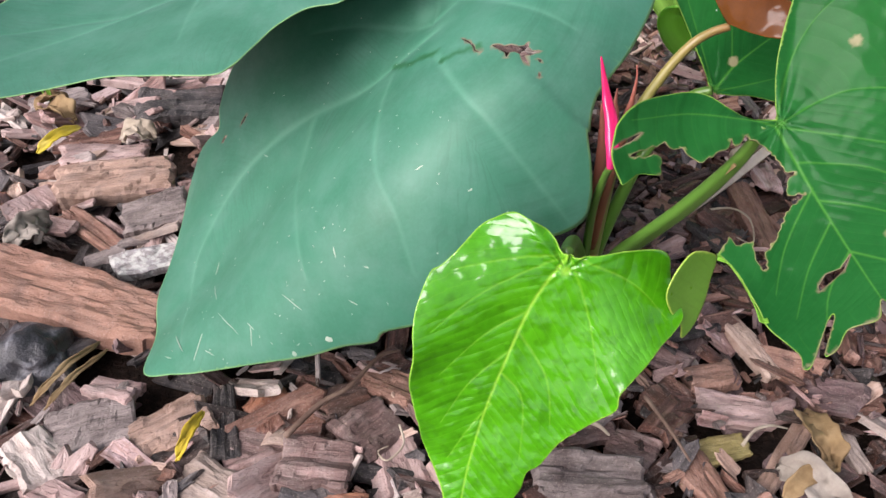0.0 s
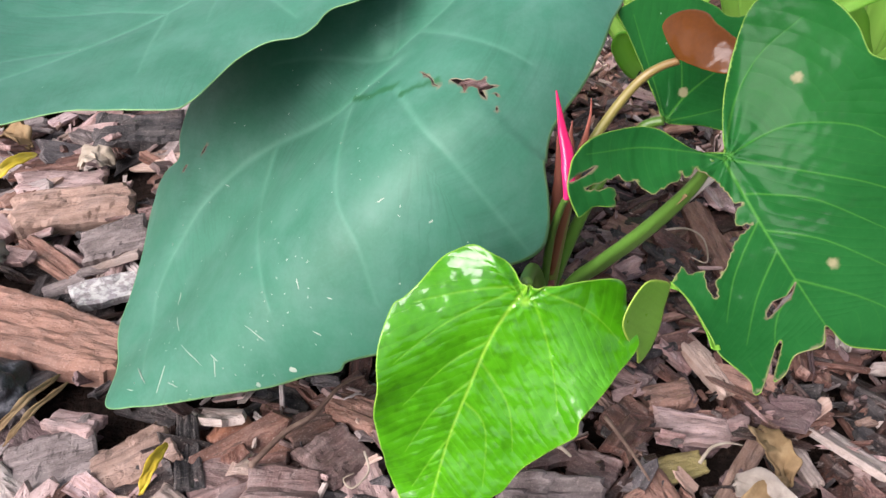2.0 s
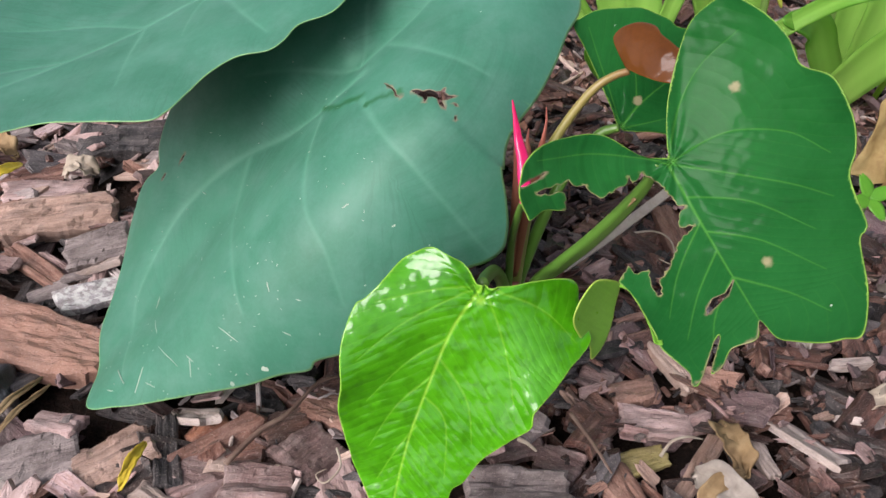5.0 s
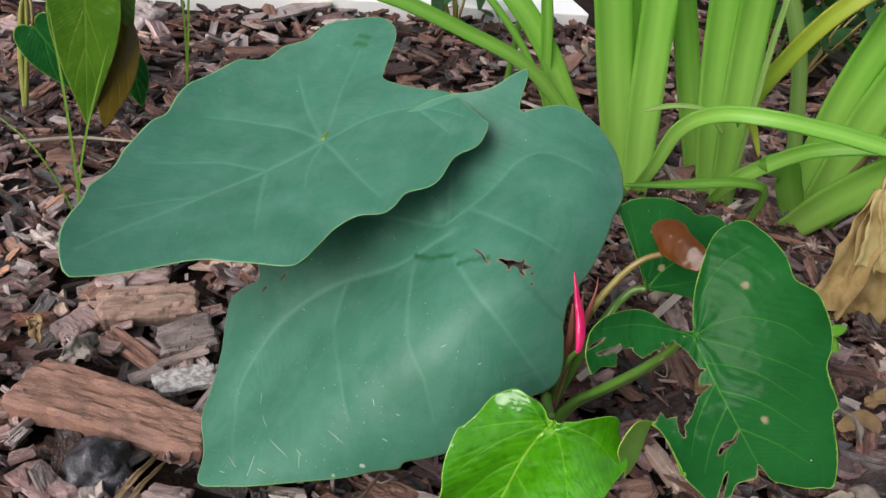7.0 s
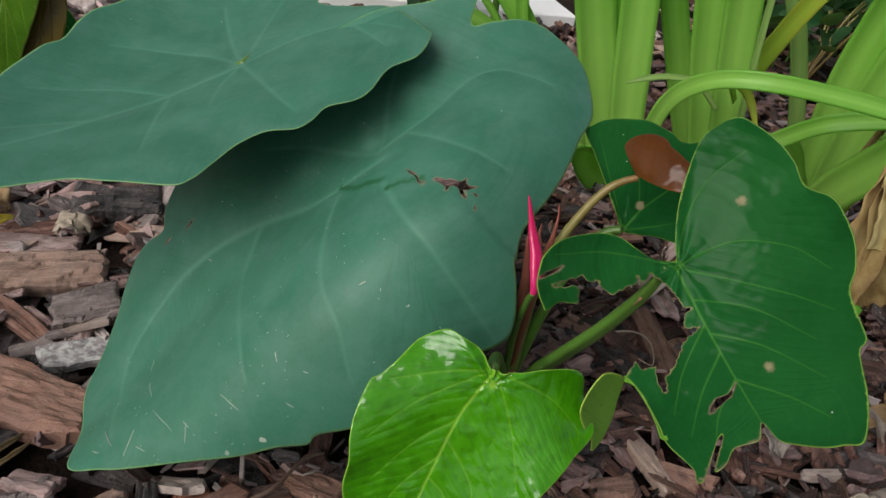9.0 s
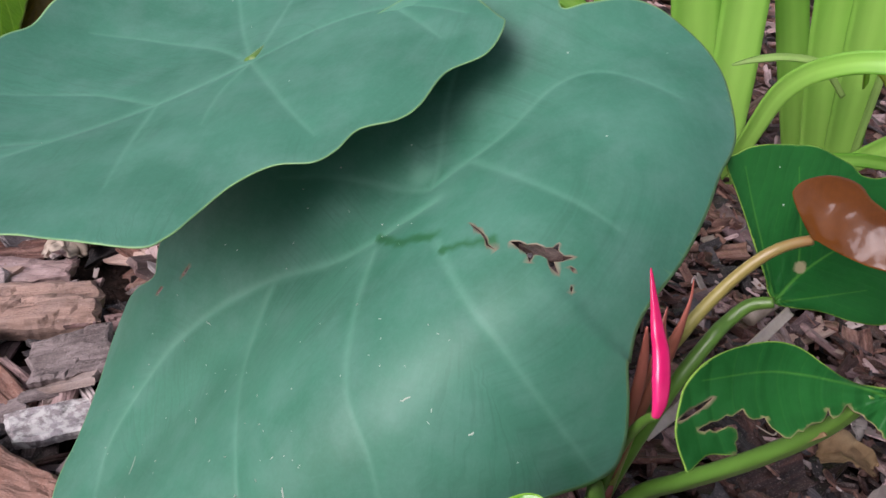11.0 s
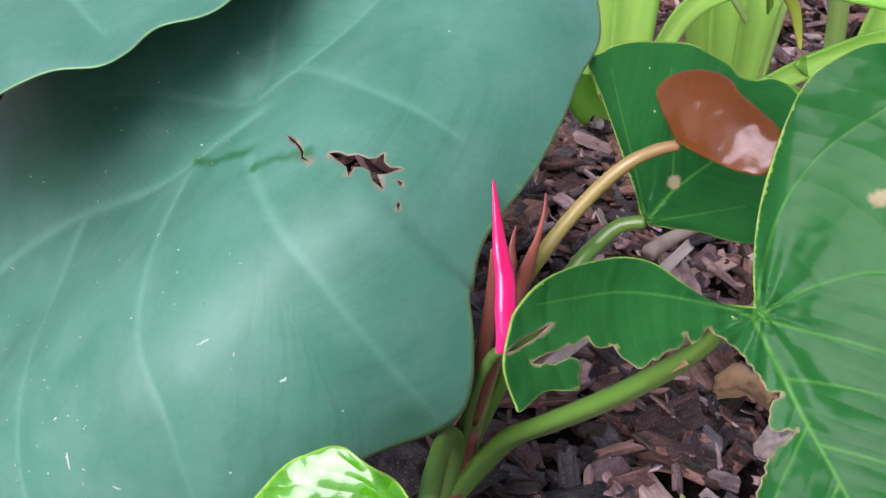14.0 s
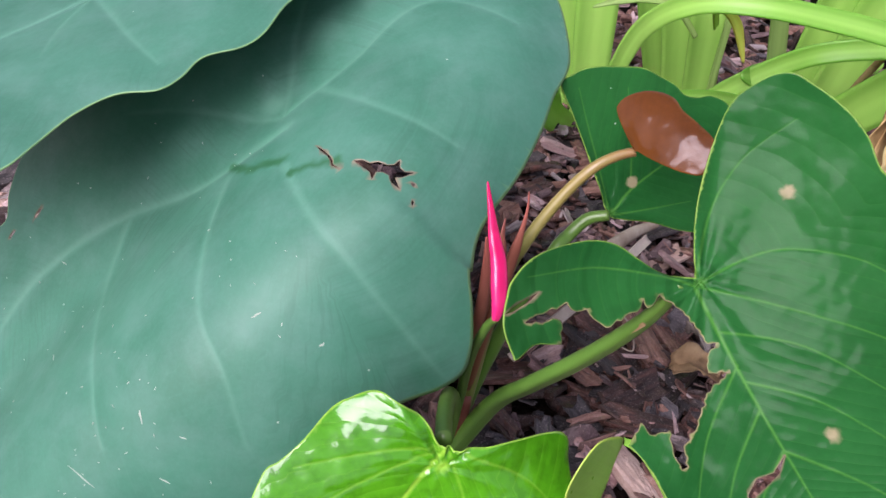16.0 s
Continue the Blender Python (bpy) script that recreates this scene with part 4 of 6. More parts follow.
    under(young, plant, "young glossy bronze brown leaf still half folded")
    under(tube("petiole", [(0.1497, 0.4779, 0.3032), (0.1408, 0.4780, 0.2991), (0.1311, 0.4766, 0.2920), (0.1222, 0.4759, 0.2785), (0.1125, 0.4732, 0.2601), (0.1063, 0.4703, 0.2460), (0.1013, 0.4698, 0.2281), (0.0984, 0.4683, 0.1945), (0.0979, 0.4680, 0.1201)],
               [0.0024, 0.0026, 0.0028, 0.003, 0.0032, 0.0034, 0.0038, 0.0045, 0.006][::1], MAT_STALK_RED), plant, "reddish stalk")
    # rolled pink bud, with its seam
    under(tube("bud", [(0.0848, 0.4174, 0.2383), (0.0852, 0.4204, 0.2453), (0.0844, 0.4259, 0.2531), (0.0831, 0.4336, 0.2615), (0.0801, 0.4394, 0.2696), (0.0781, 0.4487, 0.2772), (0.0755, 0.4601, 0.2871)],
               [0.0018, 0.0036, 0.0043, 0.0040, 0.0031, 0.0019, 0.0004], MAT_PINK, 16, 8, 0.9, 0.25), plant, "slender rolled bud, bright pink")
    under(tube("petiole", [(0.0848, 0.4179, 0.2393), (0.0854, 0.4301, 0.2201), (0.0865, 0.4427, 0.1868), (0.0927, 0.4591, 0.1304), (0.0950, 0.4682, 0.0801)],
               [0.002, 0.0024, 0.0027, 0.003, 0.004], MAT_STALK), plant)
    under(tube("sheath", [(0.0973, 0.4641, 0.1409), (0.0963, 0.4598, 0.1947), (0.0972, 0.4579, 0.2323), (0.0982, 0.4587, 0.2489), (0.0993, 0.4608, 0.2606), (0.0999, 0.4636, 0.2715), (0.0988, 0.4660, 0.2804)],
               [0.003, 0.0035, 0.004, 0.0032, 0.0016, 0.0008, 0.0003], MAT_SHEATH, 12, 6, 0.6), plant, "dry reddish bud sheath")
    under(tube("sheath", [(0.0918, 0.4620, 0.1516), (0.0905, 0.4560, 0.2154), (0.0899, 0.4516, 0.2501), (0.0880, 0.4536, 0.2615), (0.0882, 0.4572, 0.2693)],
               [0.0025, 0.0028, 0.0024, 0.0014, 0.0003], MAT_SHEATH, 10, 6, 0.5), plant)
    under(tube("sheath", [(0.0937, 0.4641, 0.1304), (0.0884, 0.4503, 0.1844), (0.0857, 0.4470, 0.2207), (0.0834, 0.4494, 0.2435), (0.0793, 0.4496, 0.2625)],
               [0.003, 0.0034, 0.0036, 0.0028, 0.0005], MAT_SHEATH, 12, 6, 0.5), plant)
    return plant


ANTHURIUM = anthurium()


# ---- lily clump ----
def lily(name, x, y, label, leaves, group="lily plants"):
    plant = thing(name, x, y, 0.0, label, "plant", group)
    for points, width, material, note in leaves:
        under(strap("leaf", points, width, material), plant, note)
    return plant


lily("lily", 0.361, 1.107, "upright lily with broad fleshy light green strap leaves", [
    ([(0.344, 1.107, -0.010), (0.269, 1.105, 0.202), (0.208, 1.103, 0.380), (0.131, 1.121, 0.564)], 0.056, MAT_STRAP, ""),
    ([(0.358, 1.077, -0.010), (0.317, 1.093, 0.215), (0.292, 1.108, 0.394), (0.284, 1.144, 0.601)], 0.052, MAT_STRAP, ""),
    ([(0.367, 1.137, -0.010), (0.288, 1.135, 0.243), (0.254, 1.134, 0.379), (0.209, 1.153, 0.602)], 0.056, MAT_STRAP, ""),
    ([(0.334, 1.126, -0.010), (0.232, 1.124, 0.102), (0.131, 1.102, 0.195), (0.017, 1.079, 0.246), (-0.091, 1.057, 0.284), (-0.190, 1.034, 0.303), (-0.302, 1.012, 0.322)], 0.021, MAT_STRAP, "")] + [
    ([(0.334, 1.146, -0.010), (0.230, 1.144, 0.113), (0.161, 1.152, 0.213), (0.088, 1.160, 0.286), (-0.025, 1.178, 0.357)], 0.035, MAT_STRAP, ""),
    ([(0.238, 1.154, -0.010), (0.182, 1.153, 0.139), (0.149, 1.137, 0.266), (0.108, 1.121, 0.404)], 0.018, MAT_STRAP, ""),
    ([(0.258, 1.175, 0.000), (0.164, 1.172, 0.153), (0.088, 1.171, 0.244), (-0.035, 1.168, 0.347)], 0.011, MAT_STRAP, ""),
    ([(0.350, 1.087, 0.000), (0.346, 1.026, 0.089), (0.352, 0.996, 0.177), (0.380, 0.957, 0.227), (0.430, 0.918, 0.250), (0.516, 0.890, 0.255), (0.593, 0.862, 0.255), (0.716, 0.814, 0.257), (0.842, 0.777, 0.229)], 0.023, MAT_STRAP, "arching strap leaf"),
    ([(0.351, 1.067, 0.000), (0.293, 1.025, 0.040), (0.250, 0.954, 0.101), (0.233, 0.884, 0.147)], 0.035, MAT_STRAP, ""),
])
lily("lily", 0.501, 1.100, "upright lily with broad fleshy light green strap leaves", [
    ([(0.501, 1.110, -0.010), (0.424, 1.101, 0.230), (0.378, 1.094, 0.414), (0.332, 1.085, 0.600)], 0.052, MAT_STRAP, ""),
    ([(0.512, 1.080, -0.010), (0.434, 1.061, 0.299), (0.403, 1.044, 0.433), (0.364, 1.026, 0.609)], 0.050, MAT_STRAP, ""),
    ([(0.495, 1.160, -0.010), (0.404, 1.158, 0.201), (0.354, 1.156, 0.315), (0.278, 1.154, 0.481)], 0.040, MAT_STRAP, ""),
    ([(0.490, 1.090, 0.000), (0.484, 1.029, 0.089), (0.534, 0.995, 0.161), (0.581, 0.961, 0.203), (0.688, 0.929, 0.234), (0.820, 0.887, 0.250)], 0.024, MAT_STRAP, "arching strap leaf")] + [
    ([(0.551, 1.051, 0.000), (0.515, 0.985, 0.101), (0.447, 0.942, 0.134), (0.348, 0.903, 0.140), (0.248, 0.864, 0.147)], 0.014, MAT_STRAP, ""),
    ([(0.530, 1.131, 0.020), (0.512, 1.130, 0.172), (0.526, 1.110, 0.264), (0.554, 1.091, 0.346), (0.593, 1.071, 0.408), (0.604, 1.052, 0.419), (0.619, 1.032, 0.374)], 0.028, MAT_STRAP_YELLOW, "yellowing leaf bent over at its tip"),
    ([(0.511, 1.070, 0.020), (0.477, 1.049, 0.202), (0.456, 1.038, 0.330), (0.441, 1.028, 0.468)], 0.009, MAT_STRAP_PALE, "thin pale leaf"),
    ([(0.435, 1.028, 0.168), (0.396, 1.027, 0.200), (0.357, 1.026, 0.203), (0.326, 1.026, 0.196), (0.299, 1.025, 0.185)], 0.008, MAT_STRAP_PALE, "withered pale tip"),
    ([(0.465, 1.049, 0.177), (0.419, 0.978, 0.226), (0.444, 0.968, 0.212), (0.467, 0.959, 0.172)], 0.011, MAT_STRAP_YELLOW, ""),
])
lily("lily", 0.670, 1.114, "spreading lily with long light green strap leaves", [
    ([(0.668, 1.134, -0.010), (0.649, 1.116, 0.207), (0.659, 1.100, 0.371), (0.666, 1.083, 0.573)], 0.054, MAT_STRAP, ""),
    ([(0.675, 1.094, -0.010), (0.677, 1.066, 0.237), (0.711, 1.041, 0.384), (0.774, 0.995, 0.551)], 0.062, MAT_STRAP, ""),
    ([(0.610, 1.052, -0.020), (0.627, 0.983, 0.101), (0.676, 0.933, 0.203), (0.746, 0.885, 0.291), (0.854, 0.827, 0.369)], 0.058, MAT_STRAP, "broad outward leaning leaf"),
    ([(0.707, 1.235, -0.010), (0.680, 1.234, 0.068), (0.617, 1.232, 0.226), (0.545, 1.230, 0.344), (0.476, 1.229, 0.447)], 0.028, MAT_STRAP_PALE, "pale-edged leaf"),
    ([(0.682, 1.034, 0.020), (0.668, 0.983, 0.194), (0.631, 0.982, 0.281)], 0.010, MAT_STRAP_YELLOW, ""),
    ([(0.650, 1.083, 0.000), (0.593, 1.052, 0.075), (0.554, 1.031, 0.125), (0.495, 1.000, 0.141)], 0.045, MAT_STRAP, ""),
])


def dead_leaf():
    ob = thing("dead_leaf", 0.64, 0.80, 0.0, "withered tan lily leaf hanging down in folds", "leaf")
    toward = (-0.3, -1, 0.3)
    back = [([(0.603, 0.866, 0.194), (0.602, 0.846, 0.140), (0.592, 0.826, 0.074), (0.578, 0.811, 0.022)], 0.042, 0.5),
            ([(0.605, 0.868, 0.190), (0.617, 0.838, 0.114), (0.632, 0.824, 0.040), (0.640, 0.817, 0.006)], 0.046, 0.1),
            ([(0.609, 0.870, 0.188), (0.645, 0.858, 0.120), (0.668, 0.838, 0.062), (0.676, 0.830, 0.036)], 0.032, -0.5)]
    for points, width, twist in back:
        under(strap("fold", points, width * 1.15, MAT_DRY, toward, 0.9, False, 0.0012, twist, 0.28, 0.008), ob)
    # the upper fold hangs over the lower ones like a hood
    hood = [([(0.604, 0.858, 0.198), (0.604, 0.838, 0.170), (0.607, 0.822, 0.134), (0.606, 0.812, 0.100)], 0.040, 0.25),
            ([(0.606, 0.860, 0.197), (0.622, 0.838, 0.166), (0.632, 0.821, 0.126), (0.630, 0.812, 0.094)], 0.044, -0.2)]
    for points, width, twist in hood:
        under(strap("upper_fold", points, width, MAT_DRY_PALE, toward, 0.7, False, 0.0014, twist, 0.35, 0.004), ob, "paler overhanging fold")
    under(strap("fold", [(0.612, 0.868, 0.194), (0.642, 0.862, 0.172), (0.672, 0.850, 0.128), (0.690, 0.842, 0.082)], 0.03, MAT_DRY_PALE, toward, 0.4, True, 0.0012, 0.2, 0.4, 0.003), ob)
    under(strap("fold", [(0.634, 0.862, 0.140), (0.662, 0.856, 0.100), (0.690, 0.848, 0.055), (0.712, 0.842, 0.010)], 0.026, MAT_YELLOW, toward, 0.5, True, 0.0012, 0.3, 0.4, 0.005), ob, "yellow fold")
    under(tube("stalk", [(0.603, 0.864, 0.196), (0.611, 0.892, 0.224), (0.638, 0.963, 0.214), (0.673, 1.054, 0.073), (0.680, 1.084, -0.010)], [0.003, 0.003, 0.004, 0.006, 0.007], MAT_DRY, 8), ob)


dead_leaf()


# ---- small plants ----
HEART = [(0, 0), (-6, -8), (-8, -18), (-2, -27), (10, -32), (28, -33), (48, -28), (70, -18), (90, -8), (104, 0),
         (90, 8), (70, 18), (48, 28), (28, 33), (10, 32), (-2, 27), (-8, 18), (-6, 8)]
LANCE = [(0, 0), (8, -10), (22, -20), (42, -25), (64, -22), (84, -13), (104, 0), (84, 13), (64, 22), (42, 25), (22, 20), (8, 10)]


def hung_leaf(name, shape, joint, tip, facing, wide, material, spacing=4.0, droop=-0.6, cup=1.5):
    """A leaf of one of the plain shapes, from its joint to its tip."""
    j, t = Vector(joint), Vector(tip)
    U = (t - j).normalized()
    N = Vector(facing)
    N = (N - U * N.dot(U)).normalized()
    V = N.cross(U)
    k = (t - j).length * 1000 / 104
    loop = spline([(a * k, b * k * wide) for a, b in shape], 4, True)
    veins = [[(0, 0), (50 * k, 1), (100 * k, 0)], [(20 * k, 0), (45 * k, 12 * k * wide), (66 * k, 18 * k * wide)], [(20 * k, 0), (45 * k, -12 * k * wide), (66 * k, -18 * k * wide)],
             [(48 * k, 0), (66 * k, 8 * k * wide), (80 * k, 11 * k * wide)], [(48 * k, 0), (66 * k, -8 * k * wide), (80 * k, -11 * k * wide)]]
    return blade(name, (tuple(j), tuple(U), tuple(V), tuple(N)), (0, 0, 0, droop, 0, cup, 0, 0, 0, 0), loop, veins, material, spacing)


def left_plant():
    ob = thing("philodendron", -0.62, 1.08, 0.0, "small climbing plant with hanging glossy olive leaves", "plant")
    leaves = [((-0.488, 1.008, 0.268), (-0.496, 0.973, 0.052), HEART, 0.66, MAT_OLIVE),
              ((-0.449, 1.039, 0.217), (-0.473, 0.983, 0.054), LANCE, 0.75, MAT_BRONZE_GREEN),
              ((-0.466, 1.038, 0.264), (-0.437, 1.029, 0.185), HEART, 0.9, MAT_OLIVE),
              ((-0.586, 1.066, 0.158), (-0.513, 1.058, 0.056), HEART, 0.9, MAT_DEEP),
              ((-0.461, 1.069, 0.155), (-0.438, 1.059, 0.055), LANCE, 0.9, MAT_DEEP),
              ((-0.413, 1.069, 0.335), (-0.404, 1.050, 0.256), LANCE, 0.9, MAT_OLIVE)]
    for j, t, shape, wide, material in leaves:
        under(hung_leaf("leaf", shape, j, t, (0.15, -1, 0.45), wide, material), ob)
    for j, t, *_ in leaves:
        under(tube("petiole", [j, (j[0] - 0.01, j[1] + 0.02, j[2] + 0.04), (j[0] - 0.06, j[1] + 0.05, j[2] + 0.03), (-0.6, 1.09, 0.2), (-0.62, 1.08, 0.0)],
                   [0.002, 0.0022, 0.0025, 0.003, 0.004], MAT_STALK_RED, 8), ob)


MAT_BRONZE_GREEN = leaf_material("bronze_green_leaf", rgb(0.06, 0.045, 0.005), rgb(0.1, 0.07, 0.008), rgb(0.12, 0.09, 0.015), rgb(0.14, 0.12, 0.03), 0.24, 0.25, 0.15, 0.5)
left_plant()


def grass_tuft(x, y, blades, label):
    ob = thing("grass", x, y, 0.0, label, "grass", "grass tufts")
    for points, width in blades:
        under(strap("blade", points, width, MAT_GRASS, (0, -1, 0.3), 0.3, True, 0.0006), ob)


grass_tuft(-0.443, 0.799, [([(-0.440, 0.794, 0.000), (-0.440, 0.789, 0.074), (-0.448, 0.799, 0.195), (-0.458, 0.808, 0.295)], 0.0032),
                         ([(-0.442, 0.794, 0.000), (-0.440, 0.789, 0.074), (-0.428, 0.799, 0.153), (-0.399, 0.810, 0.264)], 0.0026),
                         ([(-0.444, 0.799, 0.000), (-0.462, 0.799, 0.065), (-0.491, 0.798, 0.126), (-0.531, 0.807, 0.157)], 0.0022)], "thin green grass blades growing through the mulch")
grass_tuft(-0.375, 1.071, [([(-0.377, 1.071, 0.000), (-0.372, 1.061, 0.098), (-0.363, 1.036, 0.214), (-0.355, 1.011, 0.373)], 0.003),
                          ([(-0.377, 1.071, 0.000), (-0.372, 1.061, 0.144), (-0.376, 1.045, 0.264), (-0.387, 1.020, 0.344)], 0.0025)], "single tall grass stem growing through the mulch")


def leaflet_mesh(length, wide, notch):
    """A small oval leaflet with a keel."""
    pts = []
    n, m = 9, 5
    for i in range(n):
        t = i / (n - 1)
        w = wide / 2 * math.sin(math.pi * min(1, 0.06 + t ** 0.8 * 0.9)) ** 0.75
        for k in range(m):
            s = 2 * k / (m - 1) - 1
            pts.append((length * t - notch * length * (1 - abs(s)) * (t > 0.95), w * s, 0.12 * w * abs(s) - 0.15 * length * (t - 0.4) ** 2))
    faces = [(i * m + k, i * m + k + 1, (i + 1) * m + k + 1, (i + 1) * m + k) for i in range(n - 1) for k in range(m - 1)]
    return pts, faces


def sprout(x, y, z, foot, size, count, material, label, tilt=0.5):
    ob = thing("sprout", *foot, label, "seedling", "seedlings")
    under(tube("stem", [foot, ((foot[0] + x) / 2 + 0.004, (foot[1] + y) / 2, (foot[2] + z) * 0.55), (x, y, z)], [0.0012, 0.001, 0.0008], MAT_STALK, 6), ob)
    pts, faces = leaflet_mesh(size, size * 0.55, 0.1)
    for i in range(count):
        a = 2 * math.pi * i / count + 0.4
        m = Matrix.Translation((x, y, z)) @ Matrix.Rotation(0.7, 4, "X") @ Matrix.Rotation(a, 4, "Z") @ Matrix.Rotation(-tilt * 0.4, 4, "Y")
        leaf = mesh_object("leaflet", [m @ Vector(p) for p in pts], faces, material)
        mask(leaf, "vein", [0.0] * len(pts))
        mask(leaf, "rim", [0.0] * len(pts))
        shell = leaf.modifiers.new("thickness", "SOLIDIFY")
        shell.thickness = 0.0005
        under(leaf, ob)


MAT_SPROUT = leaf_material("fresh_leaflet", rgb(0.09, 0.32, 0.02), rgb(0.14, 0.42, 0.03), rgb(0.2, 0.5, 0.05), rgb(0.2, 0.5, 0.05), 0.4, 0.4, 0.3, 0.3)
sprout(0.469, 0.649, 0.105, (0.469, 0.659, 0.0), 0.026, 4, MAT_SPROUT, "bright green seedling with small oval leaflets")
sprout(0.712, 0.814, 0.022, (0.726, 0.820, 0.0), 0.022, 7, MAT_DEEP, "clover-like seedling with a whorl of green leaflets")
sprout(0.743, 0.835, 0.071, (0.746, 0.835, 0.0), 0.026, 6, MAT_DEEP, "clover-like seedling with a whorl of green leaflets")


def broad_leaf():
    ob = thing("broad_leaf", 0.17, 1.34, 0.0, "broad bright green leaf hanging before the white slab", "plant leaf")
    under(hung_leaf("blade", LANCE, (0.025, 1.219, 0.361), (-0.306, 1.212, 0.328), (0, -1, 0.3), 1.25, MAT_BROAD, 5.0, -0.3, -0.5), ob)
    under(tube("petiole", [(0.025, 1.219, 0.361), (0.075, 1.240, 0.385), (0.122, 1.301, 0.344), (0.148, 1.352, 0.184), (0.154, 1.362, -0.010)], [0.003, 0.004, 0.005, 0.006, 0.007], MAT_STALK), ob)


MAT_BROAD = leaf_material("bright_broad_leaf", rgb(0.03, 0.2, 0.02), rgb(0.05, 0.27, 0.03), rgb(0.15, 0.42, 0.06), rgb(0.2, 0.45, 0.06), 0.35, 0.4, 0.3, 0.3)
broad_leaf()


# ---- far side of the bed ----
def shrub(x, y, height, spread, count, material, label, seed, long=0.09, wide=0.035):
    """A low leafy plant: stems from one foot, each with its leaves."""
    rng = random.Random(seed)
    ob = thing("shrub", x, y, 0.0, label, "plant", "low shrubs")
    pts, faces = leaflet_mesh(1.0, 0.42, 0.0)
    verts, quads = [], []
    for i in range(count):
        a = rng.uniform(0, 2 * math.pi)
        r = spread * math.sqrt(rng.random())
        h = height * rng.uniform(0.25, 1.0)
        m = (Matrix.Translation((x + r * math.cos(a), y + r * math.sin(a), h)) @ Matrix.Rotation(a + rng.uniform(-1, 1), 4, "Z")
             @ Matrix.Rotation(rng.uniform(-0.7, 0.9), 4, "Y") @ Matrix.Rotation(rng.uniform(-0.6, 0.6), 4, "X")
             @ Matrix.Diagonal((long * rng.uniform(0.6, 1.2),) * 2 + (long, 1)))
        k = len(verts)
        verts += [m @ Vector(p) for p in pts]
        quads += [tuple(k + q for q in f) for f in faces]
    crown = mesh_object("crown", verts, quads, material)
    mask(crown, "vein", [0.0] * len(verts))
    mask(crown, "rim", [0.0] * len(verts))
    under(crown, ob)
    for i in range(7):
        a = rng.uniform(0, 2 * math.pi)
        tip = (x + spread * 0.7 * math.cos(a), y + spread * 0.7 * math.sin(a), height * rng.uniform(0.6, 0.95))
        under(tube("stem", [(x, y, -0.01), ((x + tip[0]) / 2 + rng.uniform(-0.02, 0.02), (y + tip[1]) / 2, tip[2] * 0.6), tip], [0.004, 0.003, 0.0015], MAT_STALK_RED, 6), ob)


MAT_FAR = leaf_material("far_dark_leaf", rgb(0.012, 0.06, 0.02), rgb(0.03, 0.1, 0.03), rgb(0.1, 0.2, 0.06), rgb(0.06, 0.14, 0.03), 0.3, 0.5, 0.2, 0.4)
MAT_FRESH = leaf_material("far_light_leaf", rgb(0.11, 0.3, 0.03), rgb(0.2, 0.42, 0.05), rgb(0.3, 0.5, 0.1), rgb(0.25, 0.45, 0.08), 0.4, 0.4, 0.35, 0.4)
shrub(1.121, 1.994, 0.42, 0.26, 120, MAT_FAR, "low shrub with dark green pointed leaves", 5, 0.12)
shrub(1.588, 2.154, 0.5, 0.3, 130, MAT_FAR, "low shrub with dark green pointed leaves", 6, 0.12)
shrub(1.265, 1.367, 0.26, 0.17, 70, MAT_FRESH, "bright green leafy weed growing by the lilies", 7, 0.09)
shrub(1.680, 1.606, 0.4, 0.26, 120, MAT_FRESH, "bright green leafy weed growing by the lilies", 8, 0.1)
shrub(0.077, 1.741, 0.16, 0.09, 26, MAT_FAR, "small dark leafy weed beside the white slab", 9, 0.09)
shrub(2.256, 2.669, 0.8, 0.5, 200, MAT_FAR, "low shrub with dark green pointed leaves", 10, 0.16)


def red_flower(x, y, z):
    ob = thing("flower", x, y, 0.0, "small red flower among dark leaves behind the lilies", "flower")
    pts, faces = leaflet_mesh(0.024, 0.018, 0.0)
    for i in range(5):
        m = Matrix.Translation((x, y, z)) @ Matrix.Rotation(1.1, 4, "X") @ Matrix.Rotation(2 * math.pi * i / 5, 4, "Z") @ Matrix.Rotation(-0.4, 4, "Y")
        petal = mesh_object("petal", [m @ Vector(p) for p in pts], faces, MAT_PETAL)
        mask(petal, "along", [0.5] * len(pts))
        shell = petal.modifiers.new("thickness", "SOLIDIFY")
        shell.thickness = 0.0006
        under(petal, ob)
    under(tube("stem", [(x, y + 0.01, -0.01), (x + 0.01, y + 0.02, z * 0.6), (x, y + 0.002, z)], [0.003, 0.0025, 0.0018], MAT_STALK, 8), ob)


MAT_PETAL = stem_material("red_petal", rgb(0.6, 0.03, 0.06), rgb(0.65, 0.05, 0.08), 0.5, 1.0, 0.2)
red_flower(0.914, 1.859, 0.30)
red_flower(0.963, 1.900, 0.27)
shrub(0.956, 1.790, 0.30, 0.2, 90, MAT_FAR, "low shrub with dark green pointed leaves", 12, 0.1)
shrub(0.987, 1.291, 0.10, 0.10, 34, MAT_FRESH, "bright green leafy weed growing by the lilies", 13, 0.055)
shrub(0.853, 0.988, 0.07, 0.07, 22, MAT_FRESH, "bright green leafy weed growing by the lilies", 14, 0.04)
shrub(1.207, 2.646, 0.6, 0.5, 160, MAT_FRESH, "bright green leafy weed growing by the lilies", 15, 0.12)
shrub(1.103, 1.463, 0.22, 0.16, 90, MAT_FRESH, "bright green leafy weed growing by the lilies", 16, 0.07)
shrub(1.358, 1.669, 0.34, 0.22, 130, MAT_FRESH, "bright green leafy weed growing by the lilies", 17, 0.08)
